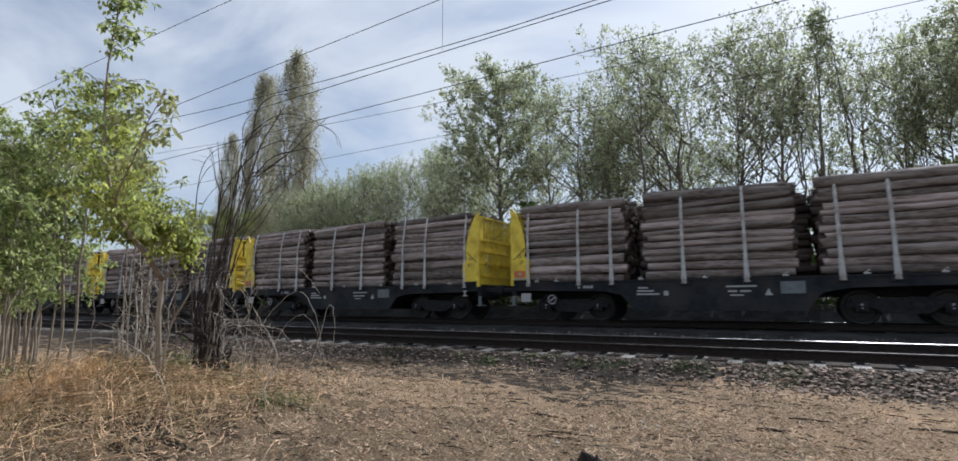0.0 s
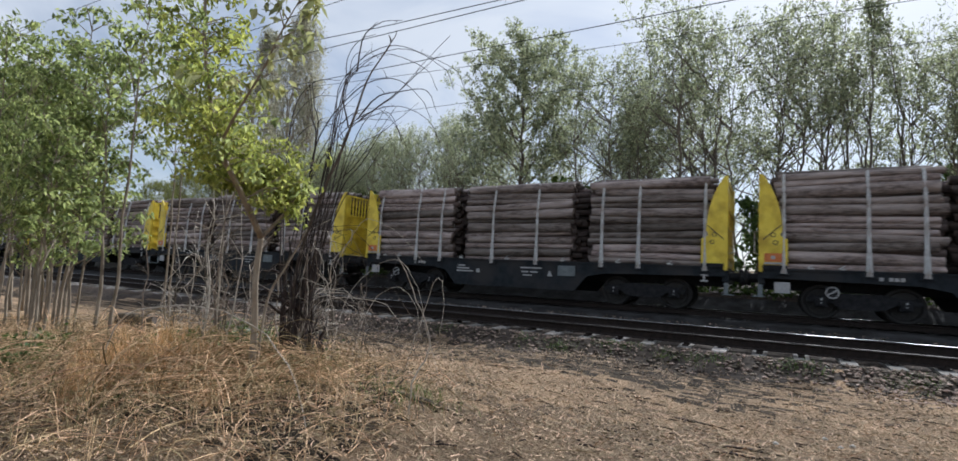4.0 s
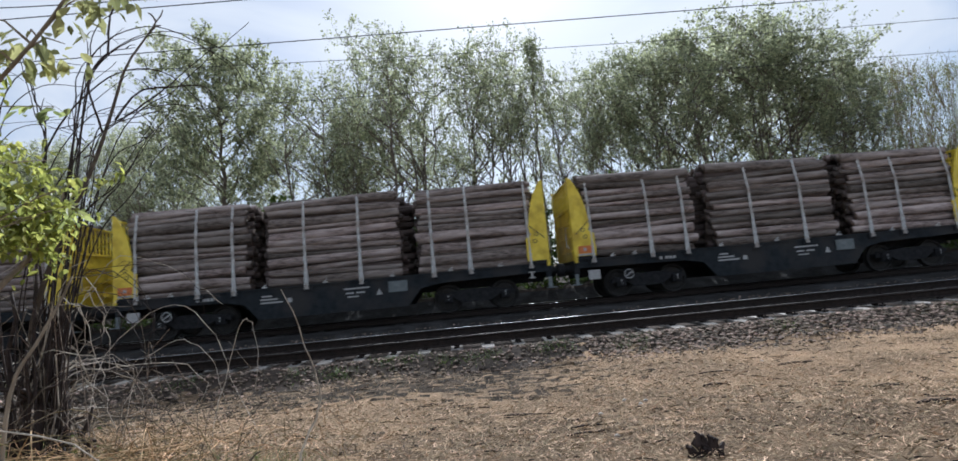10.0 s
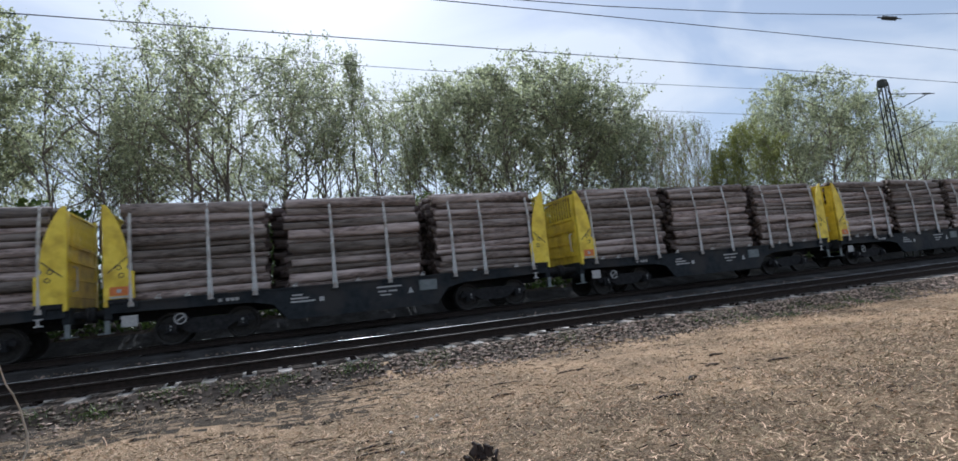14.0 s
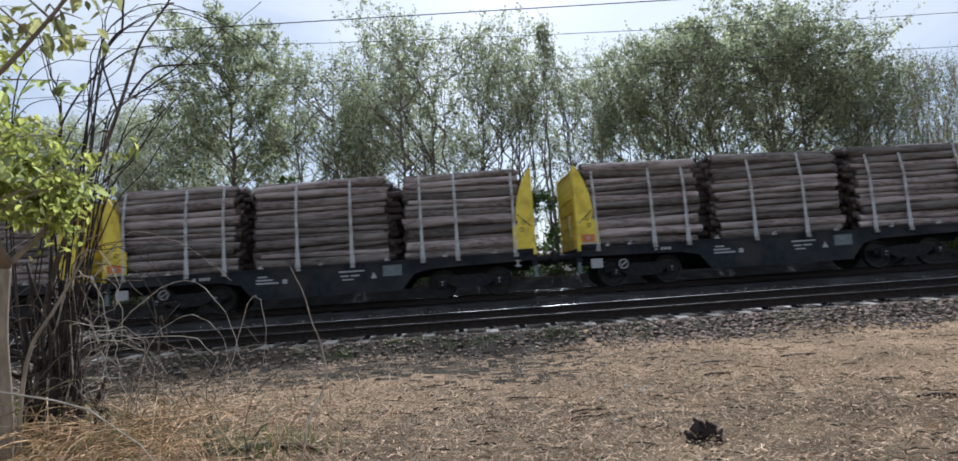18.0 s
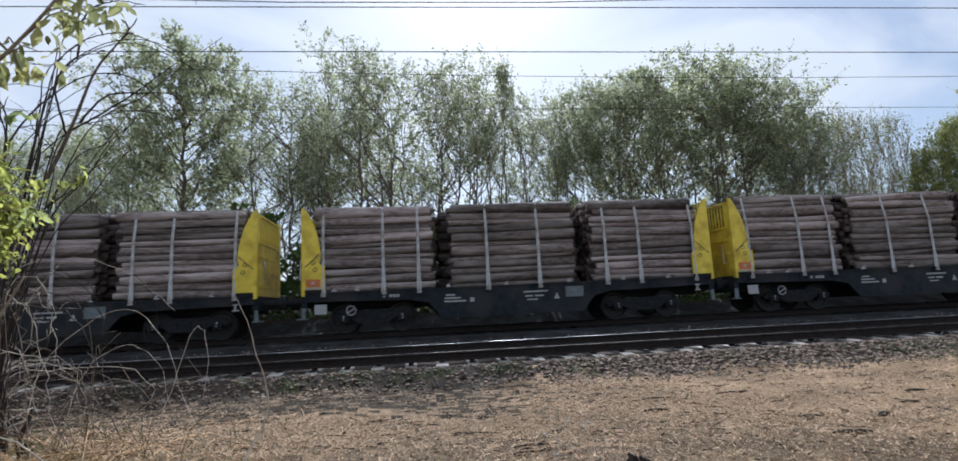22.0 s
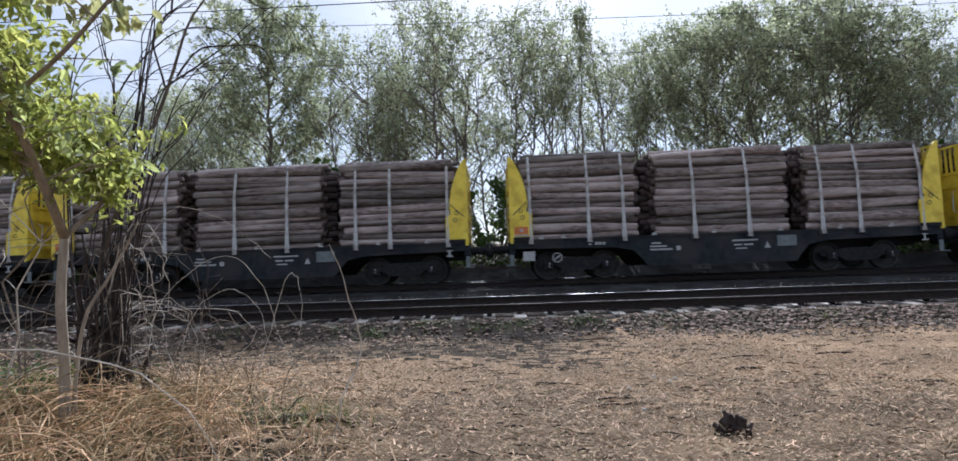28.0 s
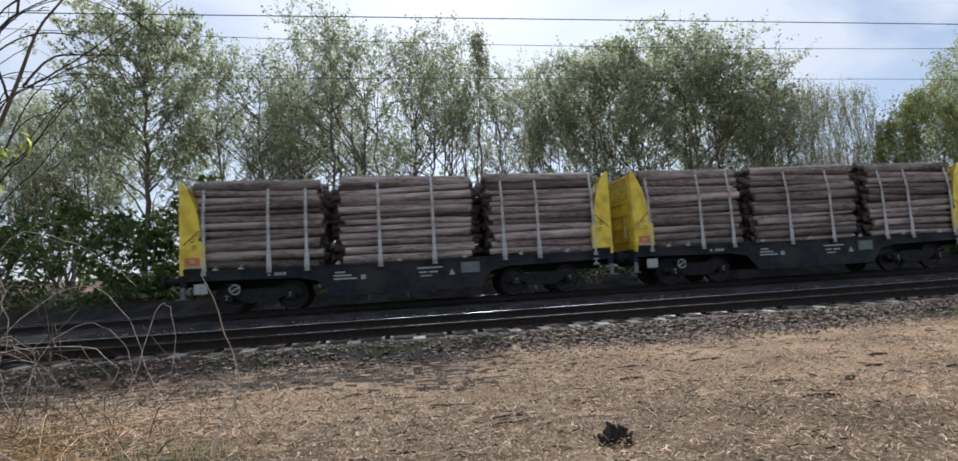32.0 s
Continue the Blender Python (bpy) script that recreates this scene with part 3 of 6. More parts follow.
def log_stack_proto(seed, length, logs, over):
    rng = random.Random(seed)
    st = thing("log_stack", "stack of brown pine logs held by steel stakes on a wagon", "log stack", group="log stacks on the train")
    top = 4.82 - 2.08
    inner = Mesh()
    sizes = [rng.choice((0.52, 0.66, 0.78, 0.88, 0.95, 1.05, 1.2)) * rng.uniform(0.95, 1.05) for _ in range(12)]
    fit = (top - 0.02) / sum(0.2 * s for s in sizes)
    z = 0.0
    for s in sizes:
        scale = s * fit
        z += 0.1 * scale
        lean = rng.gauss(0, 1.1)
        ln = length * rng.uniform(0.955, 1.01)
        part("log", logs[rng.randrange(7)], None, st, at=pose(rng.uniform(-0.07, 0.07), -1.20 + rng.uniform(-0.05, 0.05) + max(0, z - 1.9) * 0.07, z, 0, lean, rng.uniform(-0.6, 0.6) + (180 if rng.random() < 0.5 else 0)) @ Matrix.Rotation(rng.uniform(0, 6), 4, "X") @ Matrix.Diagonal((ln, scale, scale, 1)))
        for j in range(1, 11):
            y = -1.20 + j * 0.24 + rng.uniform(-0.03, 0.03)
            dz = rng.uniform(-0.03, 0.03) + (0.11 * scale if j % 2 else 0.0)
            y -= 0.10 if j == 1 else 0.0
            if z + dz > top - 0.16:
                continue
            dx, l2 = rng.uniform(-0.10, 0.10), length * (rng.uniform(0.97, 1.03) if j < 3 else rng.uniform(over - 0.08, over)) / 2
            r = rng.uniform(0.105, 0.135)
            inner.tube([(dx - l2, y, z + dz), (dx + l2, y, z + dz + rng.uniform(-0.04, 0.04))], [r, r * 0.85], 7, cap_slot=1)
        z += 0.1 * scale
    for j in range(1, 11):
        y = -1.20 + j * 0.24
        hump = 0.08 * math.sin(math.pi * j / 11)
        sc = rng.uniform(0.85, 1.15)
        part("log", logs[rng.randrange(7)], None, st, at=pose(rng.uniform(-0.1, 0.1), y, top - 0.08 + hump + rng.uniform(-0.05, 0.04), 0, rng.uniform(-1, 1), rng.uniform(-1, 1)) @ Matrix.Diagonal((length * rng.uniform(0.93, 1.01), sc, sc, 1)))
    # inner logs carry the shade of the gaps in their bark colour
    part("log_core", inner.data("log_core", [BARK_CORE_SHADE, LOG_END], True), None, st, kind="stuff")
    return st


def ring(m, cx, cz, y, r, w, n=20, slot=0):
    for i in range(n):
        a, b = 2 * math.pi * i / n, 2 * math.pi * (i + 1) / n
        m.face([(cx + r * math.cos(a), y, cz + r * math.sin(a)), (cx + r * math.cos(b), y, cz + r * math.sin(b)), (cx + (r - w) * math.cos(b), y, cz + (r - w) * math.sin(b)), (cx + (r - w) * math.cos(a), y, cz + (r - w) * math.sin(a))], slot)


def flat(m, x0, x1, y, z0, z1):
    m.box(x0, x1, y, y + 0.006, z0, z1)


def wheelset_mesh():
    m = Mesh()
    for s in (-1, 1):
        y = s * 0.75
        prof = [(0.07, 0.10), (0.10, 0.09), (0.14, 0.03), (0.36, 0.025), (0.40, 0.065), (0.455, 0.066), (0.462, -0.04), (0.488, -0.055), (0.488, -0.07), (0.40, -0.07), (0.36, -0.02), (0.14, -0.03), (0.07, -0.09)]
        n = 28
        vs = [(r * math.cos(2 * math.pi * i / n), y + s * w, r * math.sin(2 * math.pi * i / n)) for i in range(n) for r, w in prof]
        k = len(prof)
        m.add(vs, [(i * k + j, i * k + j + 1, ((i + 1) % n) * k + j + 1, ((i + 1) % n) * k + j) for i in range(n) for j in range(k - 1)])
        for h in range(4):
            a = math.pi / 2 * h
            m.box(0.2 * math.cos(a) - 0.03, 0.2 * math.cos(a) + 0.03, y + s * 0.025, y + s * 0.035, 0.2 * math.sin(a) - 0.03, 0.2 * math.sin(a) + 0.03)
    m.tube([(0, -1.02, 0), (0, 1.02, 0)], 0.075, 12)
    return m.data("wheelset", TREAD)


def bulkhead(wagon, end, face):
    """Yellow end wall: two stepped side plates, a ribbed end panel with an open grille on top. end: +1 front, -1 rear."""
    e = end

    def X(d):
        return e * (face - d)

    z0 = -RAIL_Z
    prof = [(0.0, 1.97), (0.10, 1.97), (0.10, 2.17), (0.72, 2.17), (0.72, 2.90), (0.62, 2.93), (0.53, 3.02), (0.585, 3.13), (0.585, 3.30), (0.56, 3.55), (0.50, 3.85), (0.41, 4.15), (0.29, 4.43), (0.17, 4.66), (0.09, 4.76), (0.0, 4.78)]
    holder = new("bulkhead")
    holder.parent = wagon
    for s in (-1, 1):
        m = Mesh()
        y = s * 1.40
        m.extrude_y([(X(d), z + z0) for d, z in prof], y - 0.03, y + 0.03)
        part("side_plate", m, YELLOW, holder, bevel=0.008)
        m = Mesh()
        m.box(min(X(0), X(0.11)), max(X(0), X(0.11)), y - s * 0.16 - 0.09, y - s * 0.16 + 0.13 * 1, 1.99 + z0, 4.66 + z0, ch=0.02)
        part("corner_post", m, YELLOW, holder)
        m = Mesh()
        m.box(min(X(0.10), X(0.70)), max(X(0.10), X(0.70)), y - 0.035, y + 0.035, 2.06 + z0, 2.165 + z0)
        part("foot_bracket", m, UNDER, holder)
        m = Mesh()
        a, b = (X(0.10), 2.86 + z0), (X(0.56), 3.28 + z0)
        m.extrude_y([(a[0], a[1]), (b[0], b[1]), (b[0], b[1] + 0.035), (a[0], a[1] + 0.035)], y + s * 0.031 if s > 0 else y - 0.038, y + 0.038 if s > 0 else y - 0.031)
        part("fold_line", m, DARKMARK, holder)
        yy = y + s * 0.034
        for cx, cz in ((0.42, 2.80), (0.36, 3.02)):
            m = Mesh()
            ring(m, X(cx), cz + z0, yy, 0.07, 0.025, 14)
            part("dark_symbol", m, DARKMARK, holder)
    m = Mesh()
    m.box(min(X(0.02), X(0.06)), max(X(0.02), X(0.06)), -1.2, 1.2, 1.99 + z0, 3.78 + z0)
    part("end_panel", m, YELLOW, holder)
    for z in (2.38, 2.86, 3.32, 3.76):
        m = Mesh()
        m.box(min(X(-0.02), X(0.05)), max(X(-0.02), X(0.05)), -1.18, 1.18, z - 0.04 + z0, z + 0.04 + z0, ch=0.015)
        part("panel_rib", m, YELLOW, holder)
    m = Mesh()
    m.box(min(X(0.0), X(0.07)), max(X(0.0), X(0.07)), -1.18, 1.18, 4.61 + z0, 4.67 + z0, ch=0.015)
    part("grille_rail", m, YELLOW, holder)
    bar = Mesh()
    bar.box(-0.015, 0.015, -0.036, 0.036, 3.78 + z0, 4.62 + z0)
    bm_ = bar.data("grille_bar", YELLOW)
    for i in range(12):
        part("grille_bar", bm_, None, holder, at=pose(X(0.04), -1.06 + 0.1927 * i, 0))
    m = Mesh()
    m.tube([(X(-0.02), -1.0, 2.5 + z0), (X(-0.12), -1.0, 2.52 + z0), (X(-0.12), -1.0, 3.15 + z0), (X(-0.02), -1.0, 3.17 + z0)], 0.018, 6)
    part("grab_handle", m, STEEL, holder, "bent tubular grab handle", smooth=True)
    if e < 0:
        m = Mesh()
        flat(m, *sorted((X(0.14), X(0.58))), -1.442, 2.26 + z0, 2.50 + z0)
        part("placard", m, ORANGE, holder, "orange warning placard with a pale symbol")
        m = Mesh()
        flat(m, *sorted((X(0.31), X(0.41))), -1.449, 2.33 + z0, 2.43 + z0)
        flat(m, *sorted((X(0.14), X(0.58))), -1.444, 2.19 + z0, 2.245 + z0)
        part("placard_symbol", m, WHITE, holder)
    return holder


def build_wagon(front, rear):
    """One wagon; front and rear are the distances of its end walls from its middle."""
    w = thing("timber_wagon", "dark timber wagon with yellow end walls and grey stakes", "freight wagon", group="train wagons")
    z0 = -RAIL_Z
    stakes = [-x for x in STAKES[rear]] + list(STAKES[front])
    for s in (-1, 1):
        m = Mesh()
        y = s * 1.34
        prof = [(-rear + 0.05, 2.06), (-rear + 0.05, 1.80), (-3.35, 1.74), (-2.75, 1.62), (-2.35, 1.14), (2.35, 1.14), (2.75, 1.62), (3.35, 1.74), (front - 0.05, 1.80), (front - 0.05, 2.06)]
        m.extrude_y([(x, z + z0) for x, z in prof], y - 0.02, y + 0.02)
        m.box(-rear + 0.05, front - 0.05, y - 0.06, y + 0.06, 2.03 + z0, 2.08 + z0)
        m.box(-2.35, 2.35, y - 0.06, y + 0.06, 1.12 + z0, 1.16 + z0)
        part("side_sill", m, FRAME, w)
    m = Mesh()
    m.box(-rear + 0.05, front - 0.05, -1.30, 1.30, 1.93 + z0, 2.05 + z0)
    for x in stakes:
        m.box(x - 0.16, x + 0.16, -1.42, 1.42, 1.90 + z0, 2.06 + z0)
    part("deck", m, FRAME, w)
    m = Mesh()
    m.box(-rear + 0.1, front - 0.1, -0.3, 0.3, 1.50 + z0, 1.92 + z0)
    part("centre_beam", m, UNDER, w)
    for e, face in ((-1, rear), (1, front)):
        reach = PITCH / 2 - face
        m = Mesh()
        m.box(min(e * (face - 0.15), e * (face + 0.02)), max(e * (face - 0.15), e * (face + 0.02)), -1.3, 1.3, 1.62 + z0, 2.06 + z0, ch=0.03)
        part("headstock", m, FRAME, w)
        for s in (-1, 1):
            m = Mesh()
            x1, x2, x3 = e * face, e * (face + reach - 0.12), e * (face + reach - 0.01)
            m.tube([(x1, s * 0.875, 1.82 + z0), (x2, s * 0.875, 1.82 + z0)], 0.11, 12)
            m.tube([(x2, s * 0.875, 1.82 + z0), (x2 + e * 0.05, s * 0.875, 1.82 + z0), (x3, s * 0.875, 1.82 + z0)], [0.2, 0.225, 0.21], 16)
            part("buffer", m, UNDER, w)
        m = Mesh()
        m.tube([(e * face, 0, 1.78 + z0), (e * (face + reach * 0.5), 0, 1.72 + z0), (e * (face + reach - 0.02), 0, 1.74 + z0)], 0.05, 6)
        part("coupling", m, UNDER, w)
        m = Mesh()
        m.box(min(e * (face - 0.1), e * (face + 0.02)), max(e * (face - 0.1), e * (face + 0.02)), -1.30, -1.26, 1.28 + z0, 1.62 + z0)
        m.box(e * face - 0.16, e * face + 0.16, -1.36, -1.1, 1.26 + z0, 1.29 + z0)
        part("step", m, PANEL, w)
        bulkhead(w, e, face)
    stake = Mesh()
    stake.tube([(0, 0, 0.42), (0, 0, 1.78), (0, 0.16, 2.70)], [0.052, 0.046, 0.036], 4)
    base = Mesh()
    base.tube([(0, 0, -0.14), (0, 0, 0.02), (0, 0, 0.5)], [0.10, 0.075, 0.062], 4)
    sm, bm_ = stake.data("stake", STEEL), base.data("stake_base", STEEL)
    for x in stakes:
        for s in (-1, 1):
            st = part("stake", sm, None, w, at=pose(x, s * 1.40, DECK, 0, 0, 0 if s < 0 else 180))
            part("stake_base", bm_, None, st)
    rat = Mesh()
    rat.box(-0.07, 0.07, -0.05, 0.03, 0.0, 0.05, ch=0.012)
    rat.tube([(-0.05, -0.02, 0.05), (0.06, -0.03, 0.12)], 0.012, 5)
    rm = rat.data("lashing_ratchet", STEEL)
    for x in (-5.7, -4.98, -2.1, -0.2, 1.9, 3.75, 5.35):
        part("lashing_ratchet", rm, None, w, "small pale steel lashing ratchet", at=pose(x, -1.36, DECK + 0.003, 0, 0, 20 * math.sin(9 * x)))
    wm = wheelset_mesh()
    coil = Mesh()
    coil.tube([(0.05 * math.cos(a * 1.05), 0.05 * math.sin(a * 1.05), 0.48 + 0.18 * a / 24) for a in range(25)], 0.014, 5)
    coil.tube([(0, 0, 0.47), (0, 0, 0.67)], 0.04, 8)
    spring = coil.data("spring", UNDER, True)
    for c in (-1, 1):
        bogie = new("bogie")
        bogie.parent = w
        bogie.location = (c * 4.525, 0, 0)
        for s in (-1, 1):
            m = Mesh()
            y = s * 1.0
            prof = [(-1.25, 0.46), (-0.72, 0.46), (-0.45, 0.30), (0.45, 0.30), (0.72, 0.46), (1.25, 0.46), (1.25, 0.58), (0.8, 0.66), (0.4, 0.72), (-0.4, 0.72), (-0.8, 0.66), (-1.25, 0.58)]
            m.extrude_y(prof, y - 0.07, y + 0.07)
            part("bogie_frame", m, UNDER, bogie)
            for ax in (-0.925, 0.925):
                m = Mesh()
                m.box(ax - 0.14, ax + 0.14, y + s * 0.05 - 0.1, y + s * 0.05 + 0.1, 0.32, 0.60, ch=0.03)
                m.tube([(ax, y + s * 0.13, 0.46), (ax, y + s * 0.19, 0.46)], [0.11, 0.09], 12)
                part("axle_box", m, UNDER, bogie)
                for w2, za, zb in ((0.02, 0.50, 0.56), (0.015, 0.42, 0.45)):
                    m = Mesh()
                    flat(m, ax - w2, ax + w2, y + s * 0.195 - 0.003, za, zb)
                    part("axle_mark", m, WHITE, bogie)
                for sp in (-0.2, 0.2):
                    part("spring", spring, None, bogie, at=pose(ax + sp, y, 0))
        m = Mesh()
        m.box(-0.2, 0.2, -0.95, 0.95, 0.45, 0.68)
        part("bolster", m, UNDER, bogie)
        for ax in (-0.925, 0.925):
            part("wheelset", wm, None, bogie, at=pose(ax, 0, 0.46))
    # markings on the side that faces the path
    y = -1.372
    bars = [(-2.2, -1.9, 1.80, 1.85), (-2.25, -1.72, 1.70, 1.75), (-2.25, -1.55, 1.60, 1.65), (-1.42, -1.28, 1.58, 1.72), (0.35, 1.15, 1.80, 1.85), (0.40, 0.65, 1.66, 1.71), (0.72, 1.0, 1.66, 1.71), (0.45, 0.8, 1.55, 1.59)]
    for a, b, za, zb in bars:
        m = Mesh()
        flat(m, a, b, y, za + z0, zb + z0)
        part("inscription", m, WHITE, w, "line of small white lettering")
    m = Mesh()
    m.extrude_y([(1.35, 1.56 + z0), (1.55, 1.56 + z0), (1.45, 1.76 + z0)], y, y + 0.006)
    part("white_triangle", m, WHITE, w)
    for a in (-4.20, -4.0, -3.88, -3.76):
        m = Mesh()
        flat(m, a, a + 0.09, -1.408, 1.84 + z0, 1.93 + z0)
        part("inscription", m, WHITE, w, "white painted letter as a plain bar")
    m = Mesh()
    ring(m, -5.2, 1.48 + z0, -1.24, 0.16, 0.03)
    m.face([(-5.31, -1.24, 1.43 + z0), (-5.29, -1.24, 1.40 + z0), (-5.09, -1.24, 1.53 + z0), (-5.11, -1.24, 1.56 + z0)])
    m.box(-5.36, -5.04, -1.232, -1.20, 1.32 + z0, 1.64 + z0, 1)
    part("brake_mark", m.data("brake_mark", [WHITE, UNDER]), None, w, "white ring with a slash on a dark box")
    m = Mesh()
    flat(m, -rear + 0.39, -rear + 0.77, -1.412, 1.40 + z0, 1.70 + z0)
    part("white_plate", m, WHITE, w, "blank white plate")
    m = Mesh()
    flat(m, front - 0.66, front - 0.60, -1.412, 1.66 + z0, 1.80 + z0)
    flat(m, front - 0.72, front - 0.52, -1.412, 1.62 + z0, 1.66 + z0)
    flat(m, front - 0.72, front - 0.52, -1.412, 1.80 + z0, 1.83 + z0)
    part("white_symbol", m, WHITE, w)
    m = Mesh()
    m.box(1.75, 2.35, -1.40, -1.365, 1.60 + z0, 1.94 + z0)
    part("side_panel", m, PANEL, w, "pale grey panel on the sill")
    for bx in (-0.9, 0.2):
        m = Mesh()
        m.tube([(bx, -0.75, 1.35 + z0), (bx + 0.75, -0.75, 1.35 + z0)], 0.17, 12)
        part("air_tank", m, UNDER, w)
    return w


def train_x(t):
    """Where the first coupling stands at t seconds."""
    return -9.39 + 5.314 * t + 0.00566 * t * t


WAGONS, STACKS, WHEELS = [], [], []


def build_train():
    logs = log_meshes()
    kinds = [build_wagon(COUPLED, CLOSE), build_wagon(CLOSE, COUPLED)]
    protos = [[log_stack_proto(100 + 10 * k + j, ln, logs, 1.18 if j == 1 else 1.06) for j, ln in enumerate((3.74, 4.22, 3.76))] for k in range(3)]
    offsets = (-4.56, -0.02, 4.54)
    for k in range(-2, 12):
        off = -(k + 0.5) * PITCH
        w = kinds[k % 2] if k < 0 else copy_thing(kinds[k % 2], pose(0, 0, 0))
        shift = 0.13 if k % 2 else -0.13
        WAGONS.append((w, off))
        for j in range(3):
            p = protos[(k * 7 + j) % 3][j]
            STACKS.append((copy_thing(p, pose(0, 0, 0)), off + shift + offsets[j]))
    for row in protos:
        for p in row:
            for o in (*p.children_recursive, p):
                bpy.data.objects.remove(o)
    for w, off in WAGONS:
        for b in w.children:
            for o in b.children:
                if o.name.startswith("wheelset"):
                    WHEELS.append(o)


def motions():
    ts = [0.5 * i for i in range(65)]
    for w, off in WAGONS:
        walk(w, [(t, pose(train_x(t) + off, TRACK_Y, RAIL_Z)) for t in ts])
    for s, off in STACKS:
        walk(s, [(t, pose(train_x(t) + off, TRACK_Y, RAIL_Z + DECK)) for t in ts])
    roll = [(0.1 * i, math.degrees(train_x(0.1 * i) / 0.46)) for i in range(321)]
    for o in WHEELS:
        p = o.location.copy()
        walk(o, [(t, pose(p.x, p.y, p.z, 0, a, 0)) for t, a in roll])

# ---- trees ----
LEAFLET = np.array([[0.0, 0.0], [0.22, 0.20], [0.55, 0.27], [1.0, 0.0], [0.55, -0.27], [0.22, -0.20], [0.42, 0.0]])
LEAFLET_F = np.array([[6, 0, 1], [6, 1, 2], [6, 2, 3], [6, 3, 4], [6, 4, 5], [6, 5, 0]])


def leaflets(points, size, rng, spread, droop=0.5, wide=1.15):
    """Pointed leaves folded along the midrib, for plants near the camera."""
    p = np.asarray(points, float) + rng.normal(size=(len(points), 3)) * spread
    n = len(p)
    d = rng.normal(size=(n, 3))
    d[:, 2] = d[:, 2] * 0.6 - droop
    d /= np.linalg.norm(d, axis=1)[:, None]
    up = rng.normal(size=(n, 3)) * 0.45 + (0, 0, 1)
    e = np.cross(d, up)
    e /= np.linalg.norm(e, axis=1)[:, None] + 1e-9
    nrm = np.cross(e, d)
    s = (size * rng.uniform(0.55, 1.3, n))[:, None, None]
    fold = np.array([0, 0.05, 0.03, -0.12, 0.03, 0.05, -0.06])
    v = p[:, None] + s * (LEAFLET[None, :, :1] * d[:, None] + LEAFLET[None, :, 1:] * e[:, None] * wide + fold[None, :, None] * nrm[:, None])
    f = (LEAFLET_F[None] + 7 * np.arange(n)[:, None, None]).reshape(-1, 3)
    return v.reshape(-1, 3), f


def compound(points, size, rng):
    """Drooping leaves of three to five leaflets on a stalk."""
    n = len(points)
    a = rng.uniform(0, 6.28, n)
    d = np.stack([np.cos(a), np.sin(a), rng.normal(size=n) * 0.3 - 0.35], 1)
    side = np.stack([-np.sin(a), np.cos(a), np.zeros(n)], 1)
    out = []
    for along, off in ((1.3, 0.0), (0.85, 0.5), (0.85, -0.5), (0.35, 0.55), (0.35, -0.55)):
        out.append(points + size * (along * d + off * side) - np.array([0, 0, 0.25 * size * along]))
    p = np.concatenate(out)
    keep = rng.random(len(p)) < 0.85
    return leaflets(p[keep], size, rng, 0.008, 0.75, 0.86)


def bent(a, b, start, n, rng, k):
    """A branch from a to b that leaves a along start and swings round to b."""
    a, b, start = np.array(a), np.array(b), np.array(start)
    ln = np.linalg.norm(b - a)
    c = a + start * ln * 0.5
    out = []
    for i in range(n + 1):
        u = i / n
        out.append((1 - u) ** 2 * a + 2 * u * (1 - u) * c + u * u * b + rng.normal(size=3) * k * ln * (0 < i < n))
    return out


def unit(v):
    return v / (np.linalg.norm(v) + 1e-9)


